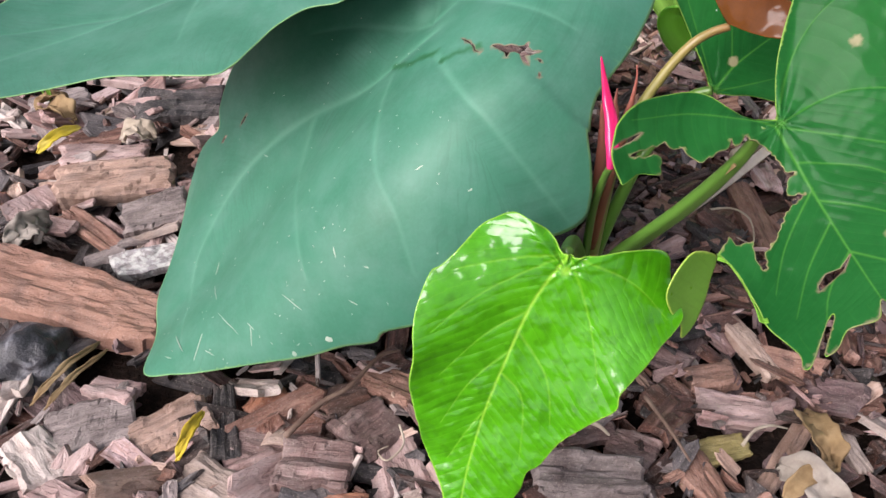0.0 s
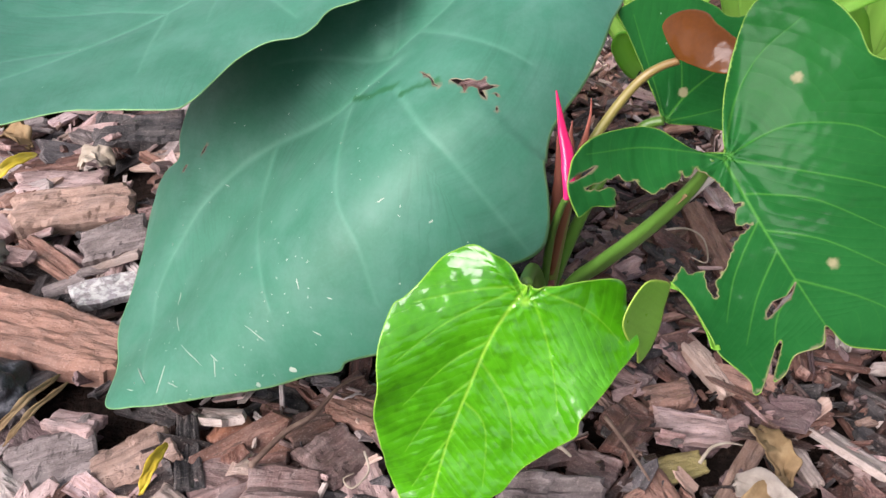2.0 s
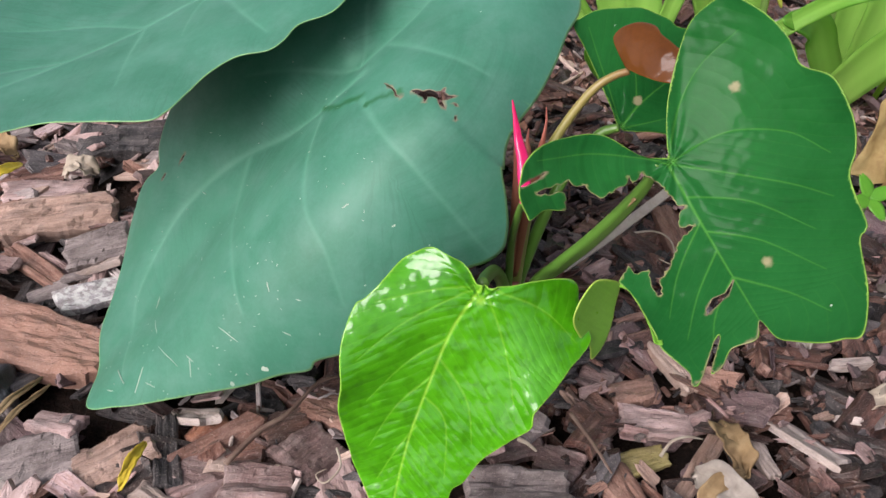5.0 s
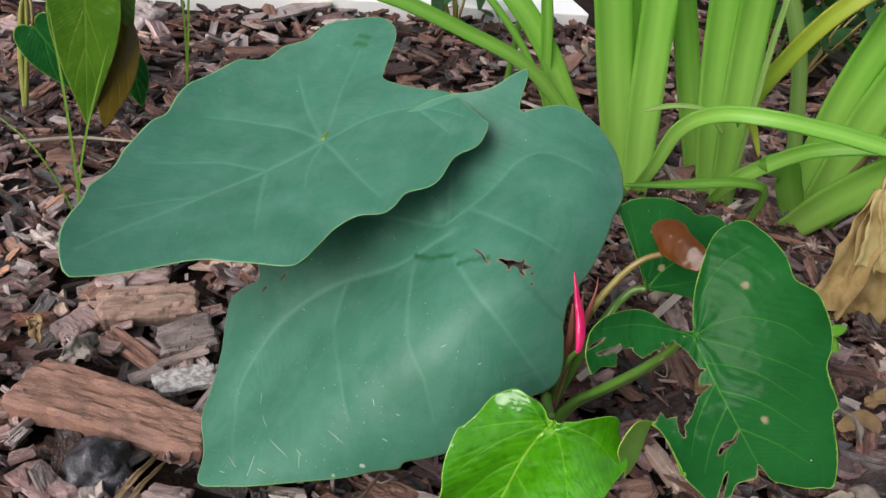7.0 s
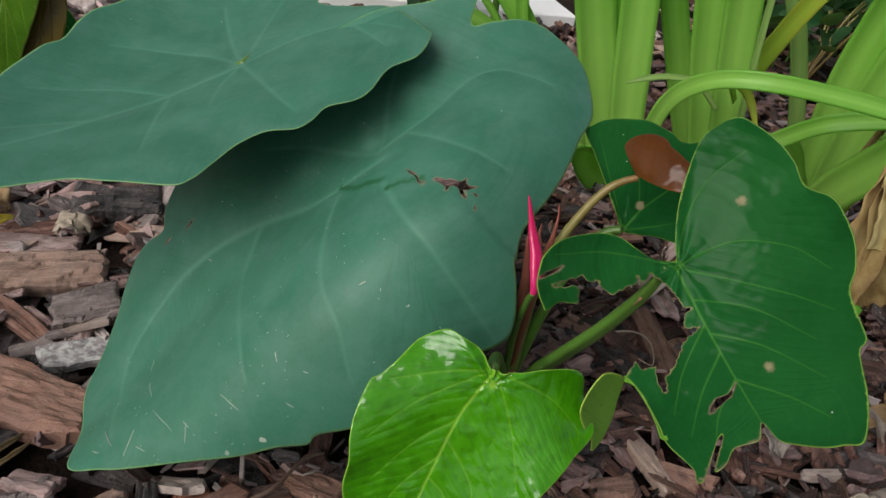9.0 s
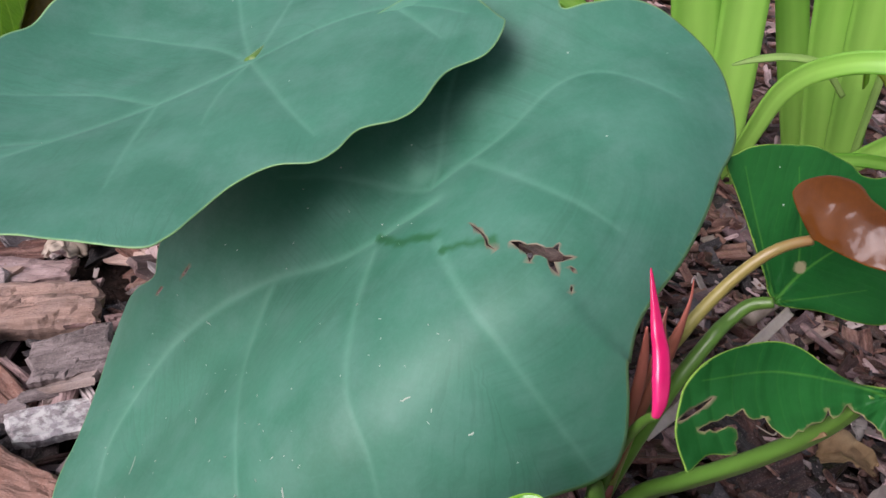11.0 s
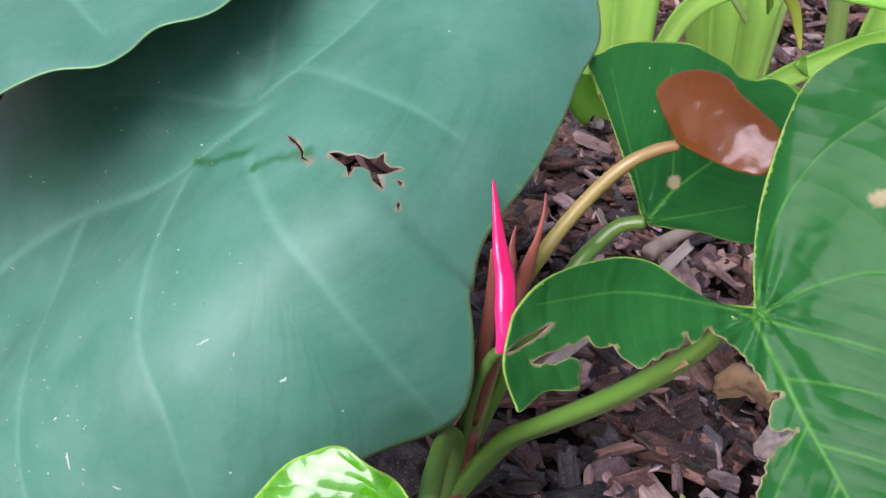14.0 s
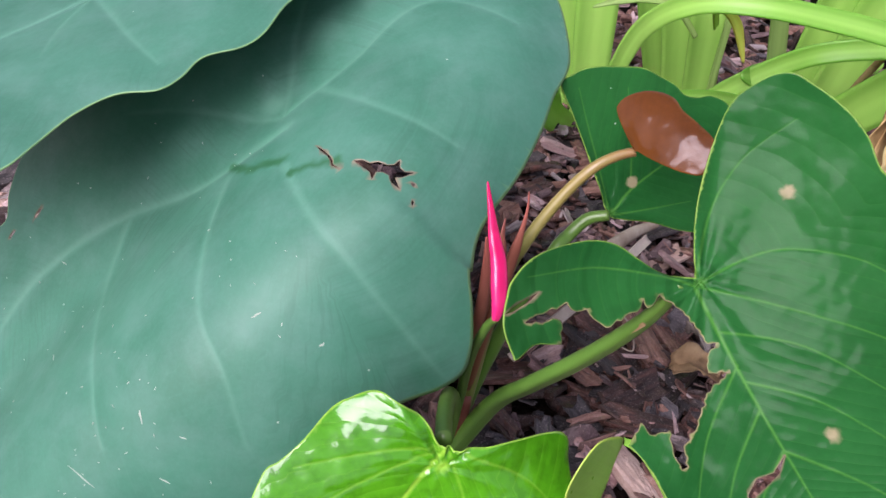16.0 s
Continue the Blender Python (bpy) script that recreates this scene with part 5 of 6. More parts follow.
shrub(1.010, 1.121, 0.12, 0.12, 60, MAT_FRESH, "bright green leafy weed growing by the lilies", 18, 0.05)
shrub(1.689, 2.106, 0.55, 0.35, 170, MAT_FRESH, "bright green leafy weed growing by the lilies", 19, 0.1)


# ---- bark mulch ----
def chip_shape(seed, n=14, rings=5, ragged=0.16):
    """A flake of bark one unit long, wide and thick: an uneven outline, a stepped flaky top, a curled body."""
    rng = random.Random(seed)
    lean, curl = rng.uniform(-0.25, 0.25), rng.uniform(-0.35, 0.45)
    # two long sides that run with the grain, two broken ends
    outline = []
    per_side, per_end = n // 2 - n // 5, n // 5
    skew, taper = rng.uniform(-0.12, 0.12), rng.uniform(-0.25, 0.25)
    drift = rng.random() * 9
    for half in (1, -1):
        for k in range(per_side):
            x = half * (0.5 - k / max(1, per_side - 1)) * 0.96
            y = half * 0.5 * (1 + taper * x) + 0.5 * ragged * noise.noise(Vector((x * 3, half, drift)))
            outline.append((x, y))
        for k in range(per_end):
            t = (k + 1) / (per_end + 1)
            y = half * (0.5 - t) * (1 - half * taper * 0.5)
            outline.append((-half * (0.5 + rng.uniform(-1.1, 0.8) * ragged) + skew * y, y))
    outline = [(x + lean * y * 0.6, y) for x, y in outline]
    n = len(outline)
    levels = [(0.92, -0.5), (1.0, -0.2), (1.0, 0.3), (0.94, 0.5)] + [(0.94 * (1 - (i + 1) / (rings - 1)) + 0.12, 0.5) for i in range(rings - 2)]
    step = rng.uniform(-0.25, 0.25)
    verts = []
    for scale, z in levels:
        for k, (x, y) in enumerate(outline):
            jig = rng.uniform(-0.03, 0.03)
            px, py = x * (scale + jig), y * (scale + jig)
            pz = z
            if z > 0.4:
                pz += 0.16 * noise.noise(Vector((px * 4, py * 7, seed * 3.1))) + (0.2 if py > step + 0.06 * math.sin(px * 14 + seed) else -0.12)
            pz += curl * (4 * py * py - 0.4) * 0.9 + rng.uniform(-0.03, 0.03)
            verts.append((px, py, pz))
    faces = []
    for i in range(len(levels) - 1):
        for k in range(n):
            q = (k + 1) % n
            faces.append((i * n + k, i * n + q, (i + 1) * n + q, (i + 1) * n + k))
    faces.append(tuple(range(n))[::-1])
    faces.append(tuple(range((len(levels) - 1) * n, len(levels) * n)))
    return np.array(verts), faces


def chip_object(name, shape, size, material):
    verts, faces = shape
    v = verts * np.array(size)
    ob = mesh_object(name, v, faces, material, False)
    layer = ob.data.attributes.new("grain", "FLOAT_VECTOR", "POINT")
    layer.data.foreach_set("vector", v.astype(np.float32).ravel())
    return ob


SHAPES = [chip_shape(s) for s in range(36)]
NAMES = {"red": "reddish brown", "tan": "tan", "mauve": "mauve brown", "brown": "dark brown", "grey": "weathered grey", "pale": "pale weathered",
         "black": "charred black", "orange": "orange brown", "lichen": "white lichened", "olive": "olive", "purple": "purplish", "damp_shade": "damp and shade-darkened brown"}
TAKEN = []
chips = random.Random(11)


def bark_slab(name, seed, length, width, thick, material):
    """A large flake: grain along it, stepped layers on top, wavy sides and broken ends."""
    rng = random.Random(seed)
    nx, ny = (46, 16) if length > 0.15 else (26, 12)
    curl, taper, skew = rng.uniform(-0.25, 0.3), rng.uniform(-0.2, 0.2), rng.uniform(-0.2, 0.2)
    layers = rng.uniform(70, 130)
    top, under_side = [], []
    for i in range(nx + 1):
        s = 2 * i / nx - 1
        for k in range(ny + 1):
            t = 2 * k / ny - 1
            end = 1 + 0.14 * noise.noise(Vector((t * 1.7, math.copysign(4, s), seed))) + 0.07 * noise.noise(Vector((t * 7, math.copysign(9, s), seed)))
            side = 1 + 0.16 * noise.noise(Vector((s * 1.8, math.copysign(4, t), seed + 5))) + 0.06 * noise.noise(Vector((s * 8, math.copysign(7, t), seed)))
            x, y = s * length / 2 * end, t * width / 2 * side * (1 + taper * s) + skew * s * width * 0.3
            rim = min((1 - abs(s)) * length / width, 1 - abs(t))
            q = 2.2 * noise.noise(Vector((x * 22, y * layers, seed))) + 1.2 * noise.noise(Vector((x * 9, y * 40, seed + 3)))
            step = math.floor(q) + min(1.0, (q - math.floor(q)) * 5)
            z = thick * (0.42 + (0.05 if length > 0.15 else 0.14) * step + 0.05 * noise.noise(Vector((x * 70, y * 600, seed))) - 0.22 * math.exp(-rim * 16))
            z += thick * curl * (t * t - 0.3) + thick * 0.12 * noise.noise(Vector((x * 12, y * 12, seed)))
            top.append((x, y, z))
            under_side.append((x * 0.96, y * 0.94, -thick / 2 + thick * curl * (t * t - 0.3)))
    verts, faces, row, base = top + under_side, [], ny + 1, len(top)
    for i in range(nx):
        for k in range(ny):
            a = i * row + k
            faces.append((a, a + row, a + row + 1, a + 1))
            faces.append((base + a, base + a + 1, base + a + row + 1, base + a + row))
    ring = ([k for k in range(ny)] + [i * row + ny for i in range(nx)]
            + [nx * row + k for k in range(ny, 0, -1)] + [i * row for i in range(nx, 0, -1)])
    for a, b in zip(ring, ring[1:] + ring[:1]):
        faces.append((a, b, base + b, base + a))
    ob = mesh_object(name, verts, faces, material, False)
    layer = ob.data.attributes.new("grain", "FLOAT_VECTOR", "POINT")
    layer.data.foreach_set("vector", np.array(verts, np.float32).ravel())
    return ob


def bark_chip(x, y, angle, length, width, thick, colour):
    """One of the larger pieces of bark that lie on top."""
    k = len(TAKEN)
    ob = bark_slab("bark_piece", 3.7 + 1.31 * k, length, width, thick, BARK[colour])
    z = thick * 0.5 + 0.014 + ground_height(x, y)
    ob.matrix_world = pose(x, y, z, chips.uniform(-8, 8), chips.uniform(-6, 6), angle)
    TAKEN.append((x, y, max(length, width) / 2))
    return tagged(ob, NAMES[colour] + " piece of bark lying on the mulch", "bark", "pieces of bark")


bark_chip(-0.318, 0.498, -13, 0.196, 0.062, 0.028, "red")
bark_chip(-0.326, 0.660, 20, 0.108, 0.048, 0.022, "tan")
bark_chip(-0.305, 0.810, 15, 0.095, 0.063, 0.022, "black")
bark_chip(-0.357, 0.716, 18, 0.083, 0.036, 0.012, "mauve")
bark_chip(-0.368, 0.769, -20, 0.063, 0.027, 0.008, "pale")
bark_chip(-0.443, 0.811, 33, 0.063, 0.035, 0.012, "grey")
bark_chip(-0.389, 0.869, 2, 0.079, 0.030, 0.010, "mauve")
bark_chip(-0.272, 0.615, 22, 0.062, 0.047, 0.016, "grey")
bark_chip(-0.321, 0.589, -35, 0.080, 0.020, 0.012, "brown")
bark_chip(-0.259, 0.557, 31, 0.066, 0.029, 0.012, "lichen")
bark_chip(-0.301, 0.558, 30, 0.035, 0.018, 0.010, "grey")
bark_chip(-0.245, 0.375, 25, 0.059, 0.055, 0.012, "grey")
bark_chip(-0.193, 0.383, 39, 0.059, 0.041, 0.014, "tan")
bark_chip(-0.274, 0.349, -44, 0.047, 0.036, 0.014, "pale")
bark_chip(-0.155, 0.390, -77, 0.065, 0.018, 0.012, "black")
bark_chip(-0.124, 0.378, -12, 0.038, 0.040, 0.009, "mauve")
bark_chip(-0.124, 0.352, 32, 0.036, 0.041, 0.009, "mauve")
bark_chip(-0.083, 0.355, -3, 0.052, 0.042, 0.016, "mauve")
bark_chip(-0.049, 0.393, 51, 0.046, 0.043, 0.012, "mauve")
bark_chip(-0.147, 0.334, -26, 0.058, 0.037, 0.010, "pale")
bark_chip(-0.073, 0.327, -2, 0.053, 0.019, 0.010, "orange")
bark_chip(-0.037, 0.436, -26, 0.046, 0.031, 0.012, "brown")
bark_chip(-0.028, 0.367, -73, 0.053, 0.036, 0.008, "mauve")
bark_chip(-0.127, 0.412, 54, 0.034, 0.025, 0.008, "orange")
bark_chip(-0.072, 0.419, 36, 0.039, 0.026, 0.010, "brown")
bark_chip(-0.244, 0.412, -13, 0.038, 0.024, 0.010, "mauve")
bark_chip(-0.303, 0.435, -46, 0.058, 0.023, 0.014, "grey")
bark_chip(0.106, 0.360, 0, 0.078, 0.034, 0.020, "grey")
bark_chip(0.110, 0.407, 22, 0.047, 0.027, 0.009, "mauve")
bark_chip(0.187, 0.482, -35, 0.030, 0.026, 0.008, "mauve")
bark_chip(0.216, 0.466, 11, 0.043, 0.028, 0.012, "brown")
bark_chip(0.228, 0.433, -1, 0.060, 0.028, 0.009, "mauve")
bark_chip(0.212, 0.401, 12, 0.043, 0.024, 0.005, "olive")
bark_chip(0.193, 0.363, -71, 0.065, 0.029, 0.010, "brown")
bark_chip(0.249, 0.386, 52, 0.104, 0.015, 0.008, "tan")
bark_chip(0.262, 0.380, -65, 0.042, 0.038, 0.008, "purple")
bark_chip(0.309, 0.406, -77, 0.042, 0.014, 0.008, "pale")
bark_chip(0.267, 0.349, 14, 0.044, 0.018, 0.006, "pale")
bark_chip(0.258, 0.507, -71, 0.076, 0.021, 0.009, "tan")
bark_chip(0.313, 0.691, -87, 0.129, 0.032, 0.014, "brown")
bark_chip(0.231, 0.685, -33, 0.061, 0.031, 0.010, "brown")
bark_chip(0.178, 0.445, -50, 0.025, 0.036, 0.014, "brown")
bark_chip(0.143, 0.392, -32, 0.035, 0.027, 0.010, "mauve")
bark_chip(-0.519, 0.949, 17, 0.043, 0.066, 0.012, "brown")
bark_chip(-0.393, 0.626, -28, 0.032, 0.055, 0.012, "mauve")
bark_chip(-0.238, 0.777, -2, 0.055, 0.046, 0.012, "brown")
bark_chip(0.525, 0.602, -41, 0.056, 0.062, 0.010, "grey")
bark_chip(0.595, 0.612, 25, 0.081, 0.049, 0.010, "black")
bark_chip(0.515, 0.516, -10, 0.068, 0.067, 0.016, "grey")
bark_chip(0.570, 0.683, -10, 0.078, 0.044, 0.010, "brown")
bark_chip(-0.152, 1.779, 49, 0.154, 0.055, 0.010, "grey")
bark_chip(-0.556, 1.484, -28, 0.069, 0.091, 0.030, "grey")
bark_chip(-0.314, 1.434, 35, 0.146, 0.039, 0.008, "brown")
bark_chip(-0.294, 1.657, 45, 0.218, 0.051, 0.010, "grey")


# ---- loose things on the mulch ----
def twig(points, radius, material, label, name="twig", category="twig"):
    ob = tube(name, points, [radius, radius * 0.9, radius * 0.7, radius * 0.45], material, 8, 6)
    return tagged(ob, label, category, "fallen twigs")


MAT_TWIG = dry_material("dry_twig", rgb(0.1, 0.06, 0.045), rgb(0.2, 0.13, 0.1), rgb(0.3, 0.22, 0.17))
MAT_BEIGE = dry_material("beige_stalk", rgb(0.42, 0.34, 0.27), rgb(0.56, 0.48, 0.4), rgb(0.66, 0.6, 0.52))
MAT_PALE_TWIG = dry_material("bleached_twig", rgb(0.3, 0.24, 0.18), rgb(0.45, 0.38, 0.3), rgb(0.56, 0.5, 0.42))
twig([(-0.106, 0.368, 0.032), (-0.086, 0.395, 0.036), (-0.067, 0.413, 0.036), (-0.049, 0.443, 0.036), (-0.033, 0.458, 0.03)], 0.0022, MAT_TWIG, "thin brown twig lying across bark chips")
twig([(0.154, 0.428, 0.03), (0.166, 0.399, 0.032), (0.177, 0.372, 0.03)], 0.0018, MAT_TWIG, "thin brown twig lying across bark chips")
twig([(0.218, 0.389, 0.03), (0.228, 0.399, 0.036), (0.241, 0.403, 0.037), (0.256, 0.407, 0.03)], 0.0014, MAT_PALE_TWIG, "short bleached twig on the mulch")
twig([(0.109, 0.399, 0.032), (0.115, 0.394, 0.034), (0.122, 0.389, 0.031)], 0.002, MAT_PALE_TWIG, "short bleached twig on the mulch")
twig([(0.306, 0.774, 0.03), (0.339, 0.801, 0.034), (0.372, 0.825, 0.03)], 0.008, MAT_PALE_TWIG, "bleached dry stalk lying on the mulch")
twig([(-0.563, 0.927, 0.05), (-0.502, 0.966, 0.045), (-0.441, 0.983, 0.04), (-0.360, 1.000, 0.034)], 0.003, MAT_PALE_TWIG, "long bleached dry stalk on the mulch")
twig([(0.250, 0.671, 0.03), (0.276, 0.672, 0.034), (0.290, 0.655, 0.035), (0.287, 0.625, 0.03), (0.274, 0.634, 0.028)], 0.0012, MAT_PALE_TWIG, "thin curled dry tendril on the mulch", "tendril", "tendril")
twig([(-0.028, 0.384, 0.033), (-0.024, 0.366, 0.035), (-0.034, 0.353, 0.034), (-0.041, 0.361, 0.032), (-0.034, 0.367, 0.031)], 0.0009, MAT_PALE_TWIG, "thin curled dry tendril on the mulch", "tendril", "tendril")


def fallen_leaf(points, width, material, label):
    ob = strap("fallen_leaf", points, width, material, (0.1, -0.4, 1), 0.3, True, 0.0006, 0.5, 0.3, 0.0015)
    return tagged(ob, label, "leaf", "fallen leaves")


fallen_leaf([(-0.172, 0.340, 0.036), (-0.169, 0.360, 0.042), (-0.166, 0.383, 0.034)], 0.0075, MAT_YELLOW, "small fallen yellow leaf between bark chips")
fallen_leaf([(-0.285, 0.378, 0.034), (-0.270, 0.406, 0.044), (-0.258, 0.439, 0.036)], 0.005, MAT_STRAW, "folded straw-coloured dry leaf under the bark plank")
fallen_leaf([(-0.274, 0.375, 0.034), (-0.264, 0.399, 0.04), (-0.250, 0.432, 0.036)], 0.004, MAT_STRAW, "folded straw-coloured dry leaf under the bark plank")
fallen_leaf([(-0.410, 0.685, 0.03), (-0.401, 0.710, 0.036), (-0.388, 0.738, 0.03)], 0.011, MAT_YELLOW, "fallen pale yellow-green leaf on the mulch")
fallen_leaf([(0.236, 0.347, 0.03), (0.253, 0.362, 0.036), (0.280, 0.376, 0.03)], 0.014, MAT_STRAW, "crumpled beige dry leaf on the mulch")
fallen_leaf([(0.483, 0.567, 0.03), (0.512, 0.577, 0.042), (0.541, 0.573, 0.03)], 0.02, MAT_STRAW, "crumpled beige dry leaf on the mulch")
fallen_leaf([(0.542, 0.510, 0.03), (0.571, 0.491, 0.044), (0.600, 0.487, 0.032)], 0.022, MAT_PALE_TWIG, "crumpled beige dry leaf on the mulch")


MAT_ASHEN = dry_material("ashen_leaf", rgb(0.16, 0.13, 0.11), rgb(0.3, 0.26, 0.225), rgb(0.44, 0.4, 0.35))
litter = random.Random(5)
for i in range(26):
    x, y = (litter.uniform(0.24, 0.66), litter.uniform(0.3, 0.68)) if i < 20 else (litter.uniform(-0.5, -0.32), litter.uniform(0.56, 0.9))
    a, half = litter.uniform(0, 6.28), litter.uniform(0.014, 0.028)
    dx, dy = half * math.cos(a), half * math.sin(a)
    ob = strap("fallen_leaf", [(x - dx, y - dy, 0.022), (x - dx * 0.3, y - dy * 0.3, 0.031), (x + dx * 0.4, y + dy * 0.4, 0.033), (x + dx, y + dy, 0.021)], half * litter.uniform(0.7, 1.3),
               litter.choice((MAT_ASHEN, MAT_ASHEN, MAT_STRAW, MAT_PALE_TWIG)), (litter.uniform(-0.5, 0.5), litter.uniform(-0.6, 0.2), 1), 0.55, True, 0.0006, litter.uniform(-0.8, 0.8), 0.35, 0.005)
    tagged(ob, "crumpled ashen dry leaf lying on the mulch", "leaf", "fallen leaves")


tagged(strap("dry_stalk", [(0.165, 0.584, 0.050), (0.225, 0.648, 0.046), (0.284, 0.711, 0.045), (0.340, 0.773, 0.046)], 0.010, MAT_BEIGE, (0.1, -0.5, 1), 0.25, False, 0.002, 0.2),
       "long flat beige dry stalk lying on the mulch", "twig", "fallen twigs")


def knob():
    """A rounded charred knot of wood with a pale weathered crown."""
    bm = bmesh.new()
    bmesh.ops.create_icosphere(bm, subdivisions=4, radius=0.03)
    for v in bm.verts:
        ridge = 1 - abs(noise.noise(v.co * 55 + Vector((3, 1, 7)))) * 2.2
        k = 0.86 + 0.4 * noise.noise(v.co * 38) + 0.14 * ridge + 0.08 * noise.noise(v.co * 140)
        v.co = Vector((v.co.x * k * 1.05, v.co.y * k * 0.95, v.co.z * k * 0.85))
    me = bpy.data.meshes.new("wood_knot")
    bm.to_mesh(me)
    bm.free()
    me.polygons.foreach_set("use_smooth", [True] * len(me.polygons))
    me.materials.append(MAT_KNOT)
    ob = new("wood_knot", me)
    ob.location = (-0.309, 0.430, 0.020)
    return tagged(ob, "charred black knot of wood with a grey crust", "wood")


def knot_material():
    n = Nodes("charred_knot")
    co = n.place()
    crust = n.noise(co, 75.0, 6.0, 0.65)
    body = n.ramp(crust, [(0.35, rgb(0.012, 0.012, 0.014)), (0.55, rgb(0.04, 0.038, 0.045)), (0.64, rgb(0.13, 0.13, 0.145)), (0.76, rgb(0.3, 0.3, 0.31))])
    return n.end(body, 0.42, n.bump(crust, 0.9, 0.004), 0.5)


MAT_KNOT = knot_material()
knob()


# ---- pale scratches and flecks on the lower ear leaf ----
def flecks():
    rng = np.random.default_rng(8)
    strokes = [((245.2, 36.3), (242.0, 62.7)), ((286.6, 7.1), (285.3, 27.0)), ((264.8, 34.1), (281.5, 42.1)), ((232.1, -21.8), (238.3, -11.6)),
               ((240.5, 5.4), (242.1, 23.5)), ((232.4, 69.0), (240.8, 75.1)), ((269.9, 45.3), (266.7, 54.5)), ((182.3, 3.8), (182.9, 9.8)),
               ((83.4, 114.5), (78.8, 116.9)), ((72.7, 140.8), (70.0, 141.3)), ((275.3, 62.6), (273.5, 67.5)), ((170.9, 115.9), (169.5, 120.5)),
               ((301.2, 13.4), (296.7, 20.7)), ((231.7, 65.2), (231.3, 71.9)), ((147.7, 116.0), (146.3, 118.8)), ((151.7, 95.3), (155.9, 99.6)),
               ((289.7, 48.6), (288.6, 42.7)), ((150.7, -51.0), (149.4, -46.2)), ((198.9, 77.9), (197.0, 94.3)), ((198.4, 114.3), (202.3, 112.0)), ((222.9, 100.0), (225.8, 98.8))]
    for i in range(22):
        u, v = 130 + 90 * rng.random(), 75 + 35 * rng.random()
        strokes.append(((u, v), (u + rng.uniform(-1, 2), v + rng.uniform(-1, 2))))
    for i in range(90):
        u, v = rng.uniform(20, 300), rng.uniform(-90, 150)
        a = rng.uniform(0, 6.3)
        r = rng.uniform(0.4, 1.8)
        strokes.append(((u, v), (u + r * math.cos(a), v + r * math.sin(a))))
    o, U, V, N = (np.array(a) for a in LOWER_FRAME)
    loop = spline(LOWER_EDGE, 5, True)
    verts, faces = [], []
    for i, (a, b) in enumerate(strokes):
        a, b = np.array(a, float), np.array(b, float)
        if not inside(np.array([a, b]), loop).all() or far_from(np.array([a]), loop, True)[0][0] < 2:
            continue
        d = (b - a) / max(0.01, np.linalg.norm(b - a))
        side = np.array([-d[1], d[0]])
        k = 5
        ring = []
        for j in range(k):
            t = j / (k - 1)
            c = a + (b - a) * t + side * rng.uniform(-0.3, 0.3)
            w = (1.6 if i in (19, 20) else 0.42) * math.sin(math.pi * (0.12 + 0.76 * t)) * (1 if i < 21 else 0.5)
            for q, up in ((c - side * w, 0.0009), (c, 0.0016), (c + side * w, 0.0009)):
                u, v = q / 1000
                ring.append(len(verts))
                verts.append(o + u * U + v * V + (bend(LOWER_BEND, u, v) + heel_roll(u, v) + up) * N)
        for j in range(k - 1):
            p = ring[j * 3:j * 3 + 6]
            faces += [(p[0], p[3], p[4], p[1]), (p[1], p[4], p[5], p[2])]
    ob = mesh_object("scratch", verts, faces, MAT_FLECK)
    tagged(under(ob, EAR_LOWER.children[0], "pale scratches and flecks"), "", "", "", "stuff")


MAT_FLECK = dry_material("pale_fleck", rgb(0.22, 0.33, 0.25), rgb(0.38, 0.45, 0.36), rgb(0.52, 0.54, 0.46))
flecks()


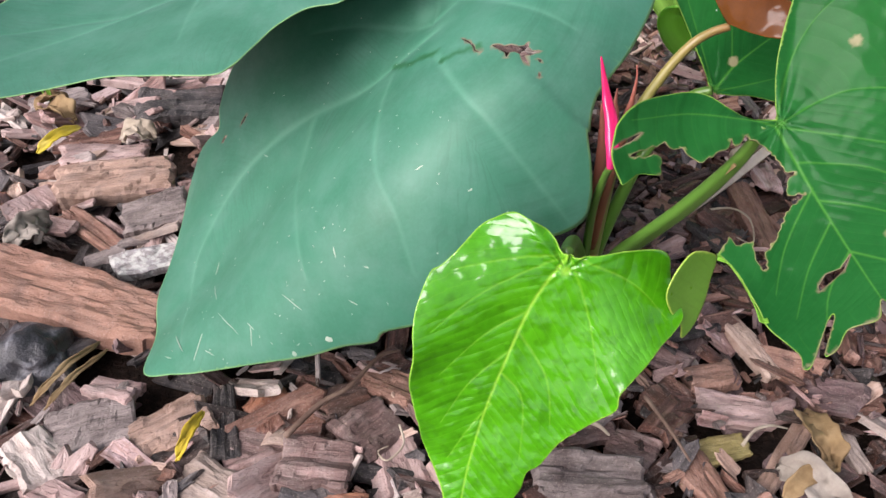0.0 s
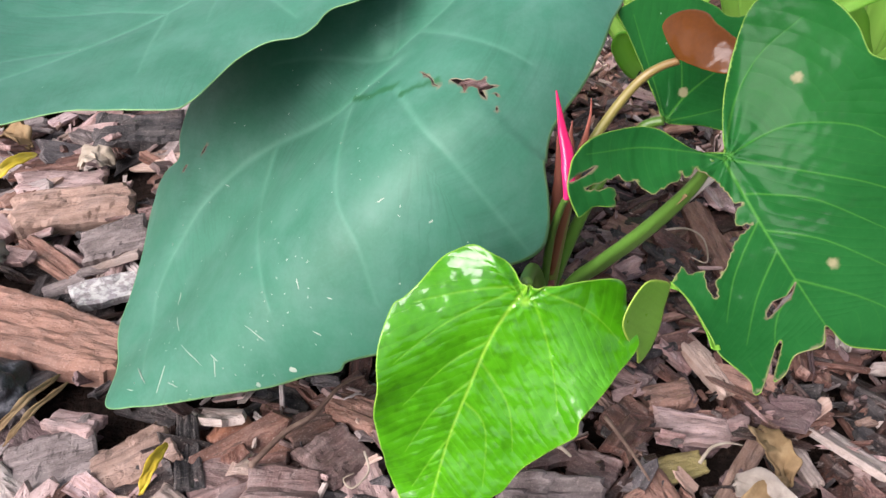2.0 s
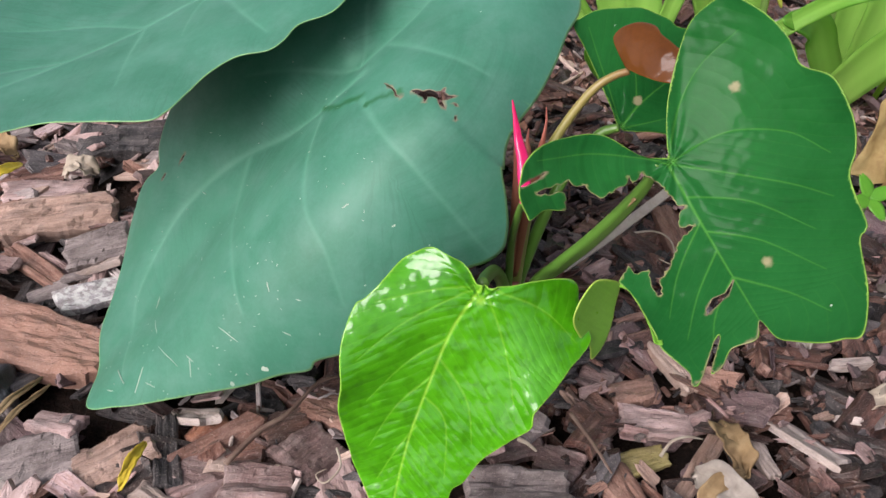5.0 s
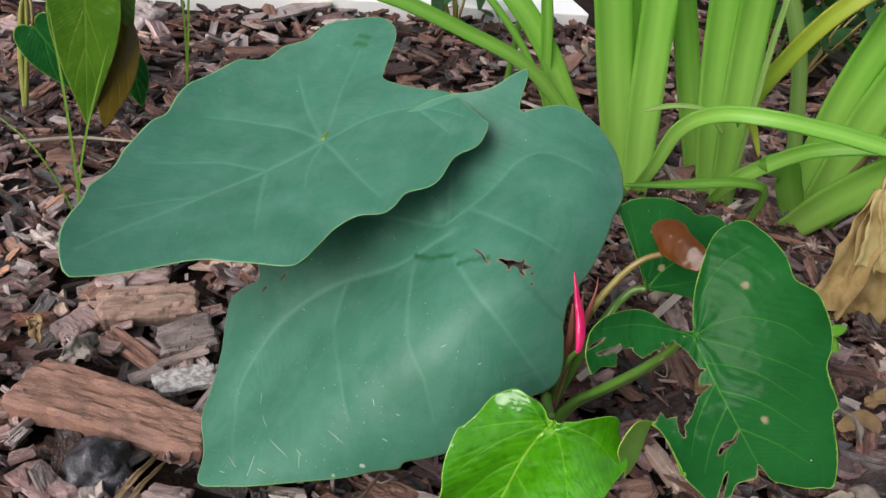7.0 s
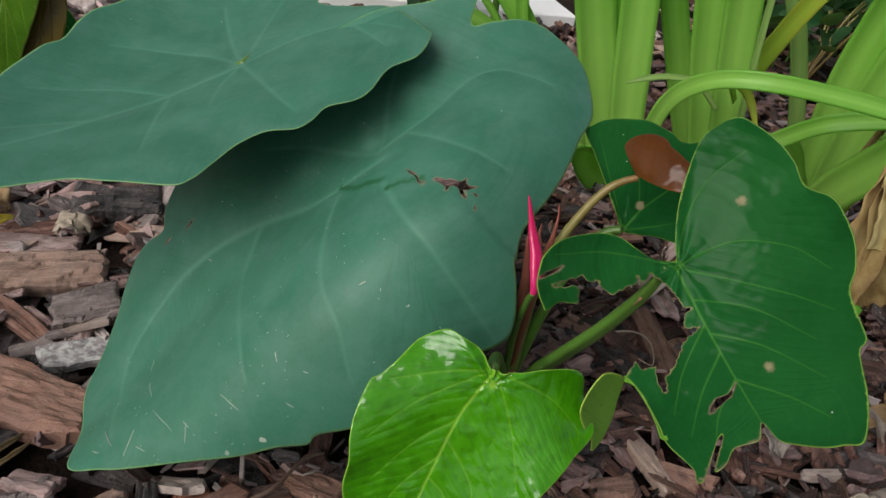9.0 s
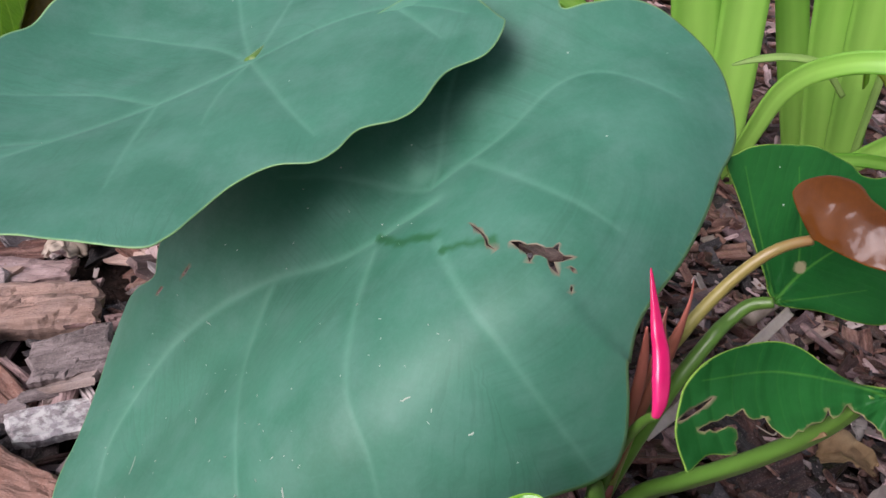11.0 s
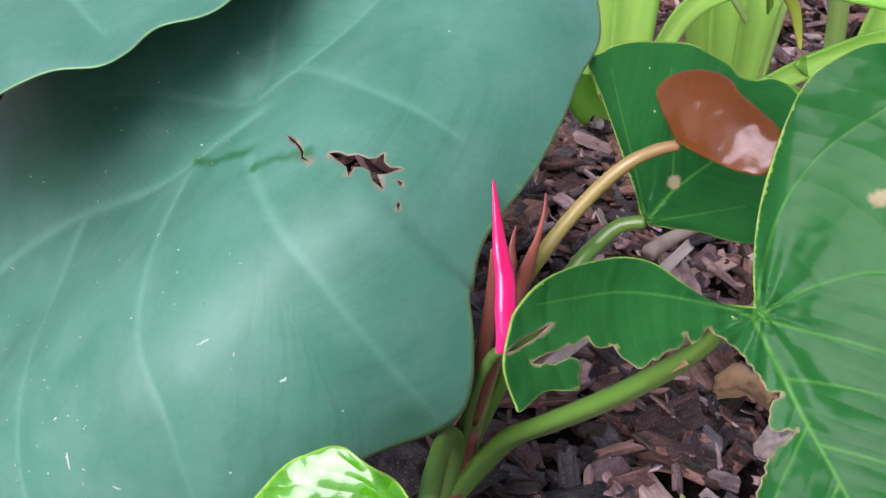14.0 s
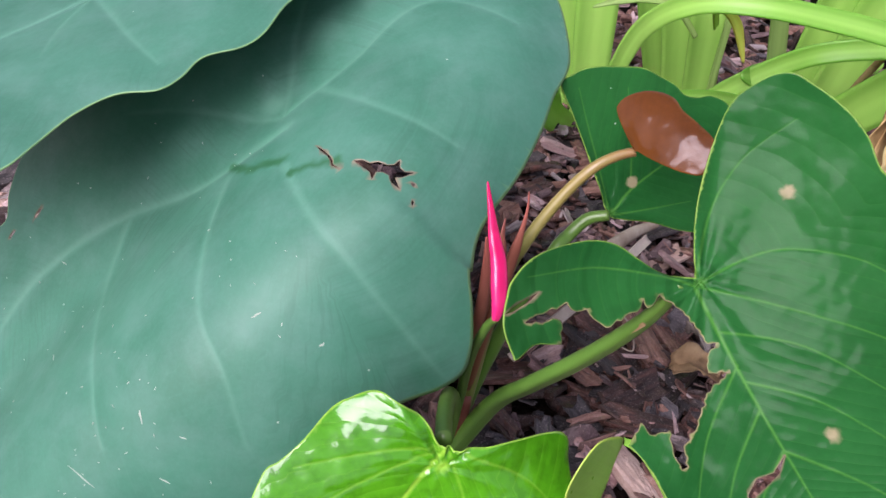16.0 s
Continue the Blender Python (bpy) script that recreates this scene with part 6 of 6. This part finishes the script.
def scatter():
    """The bed of smaller chips: the nearest as pieces of the ground, the rest joined."""
    rng = random.Random(21)
    kinds = ["mixed"] * 7 + ["mauve"] * 7 + ["brown"] * 2 + ["grey"] * 6 + ["pale"] * 4 + ["tan"] * 2 + ["orange"] + ["black"] * 2 + ["purple"]
    # right and far side: damp bark, with the plants' shade put into darker kinds
    shady = ["damp_shade"] * 16 + ["mixed"] * 3 + ["brown"] * 7 + ["purple"] * 2 + ["black"] * 4 + ["mauve"] * 2 + ["grey"] + ["pale"] + ["tan"]
    # damp and charred kinds double as shade of lower layers, put into colour
    deep = ["damp_shade"] * 6 + ["black"] * 4 + ["purple"]
    made = {}
    joined = {k: ([], [], []) for k in BARK}
    total = {k: 0 for k in BARK}
    pieces = 0
    spots = []
    for layer in range(3):
        for i in range((1500, 1600, 1750)[layer]):
            spots.append((rng.uniform(-0.75, 1.0), rng.uniform(0.16, 1.25), layer, 1.0))
    for i in range(3000):
        spots.append((rng.uniform(-1.6, 2.4), rng.uniform(1.2, 3.0), 1, 1.25))
    for i in range(900):
        spots.append((rng.uniform(-1.4, -0.7), rng.uniform(0.2, 1.3), 1, 1.1))
        spots.append((rng.uniform(0.95, 2.0), rng.uniform(0.2, 1.3), 1, 1.1))
    for i in range(2600):
        spots.append((rng.uniform(-0.6, 0.85), rng.uniform(0.2, 1.15), 3, 0.42))
    for i in range(2200):
        spots.append((rng.uniform(0.14, 0.9), rng.uniform(0.22, 1.1), 3, 0.5))
    for i in range(2600):
        spots.append((rng.uniform(-0.8, 0.95), rng.uniform(0.95, 1.95), rng.choice((1, 2)), 0.9))
    for x, y, layer, big in spots:
        if (x - 0.419) * -0.27 + (y - 1.898) * 0.963 > -0.02 and x < 0.5:
            continue
        length = big * rng.choice([0.022, 0.03, 0.036, 0.045, 0.055, 0.07]) * rng.uniform(0.8, 1.15)
        width = length * (rng.uniform(0.08, 0.2) if rng.random() < 0.34 else rng.uniform(0.22, 0.55))
        thick = rng.uniform(0.003, 0.009) * (0.4 if layer == 3 else 1)
        if layer and (x + 0.22) ** 2 + (y - 0.405) ** 2 < 0.05 ** 2:
            continue
        z = ground_height(x, y) + 0.001 + 0.007 * min(layer, 2.4) + rng.uniform(0, 0.008)
        if layer >= 2 and any((x - a) ** 2 + (y - b) ** 2 < (r * 0.75) ** 2 for a, b, r in TAKEN):
            continue
        tilt = 12 + 10 * layer
        m = pose(x, y, z + thick / 2, rng.uniform(-tilt, tilt), rng.uniform(-tilt, tilt), rng.gauss(15, 55))
        # shade beneath the lower ear leaf is painted by choosing the darkest chips
        leaf_shade = -0.14 < x < 0.2 and 0.47 < y < 0.8
        kind = rng.choice(deep if leaf_shade or layer < 2 and y < 1.2 and rng.random() < 0.85 else shady if x + rng.uniform(-0.15, 0.15) > 0.12 or y > 0.9 else kinds)
        shape = rng.randrange(len(SHAPES))
        near = layer == 2 and -0.5 < x < 0.62 and 0.26 < y < 0.95 and length > 0.034
        if near and pieces < 300:
            size = round(length / 0.008) * 0.008
            key = (shape % 12, size, kind)
            if key not in made:
                ob = chip_object("bark_chip", SHAPES[key[0]], (size, size * 0.42, 0.007), BARK[kind])
                made[key] = ob.data
            else:
                ob = new("bark_chip", made[key])
            ob.matrix_world = m
            under(ob, ground)
            pieces += 1
            continue
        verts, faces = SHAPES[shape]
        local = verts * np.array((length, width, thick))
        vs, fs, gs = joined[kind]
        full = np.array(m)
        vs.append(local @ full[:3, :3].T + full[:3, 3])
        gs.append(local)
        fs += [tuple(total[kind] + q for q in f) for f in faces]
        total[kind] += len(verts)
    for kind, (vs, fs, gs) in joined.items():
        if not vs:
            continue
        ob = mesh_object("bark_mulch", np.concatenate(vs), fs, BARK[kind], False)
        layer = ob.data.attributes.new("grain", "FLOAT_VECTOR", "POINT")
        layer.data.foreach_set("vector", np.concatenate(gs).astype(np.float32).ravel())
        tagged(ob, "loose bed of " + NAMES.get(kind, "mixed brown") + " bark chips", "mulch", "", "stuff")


scatter()
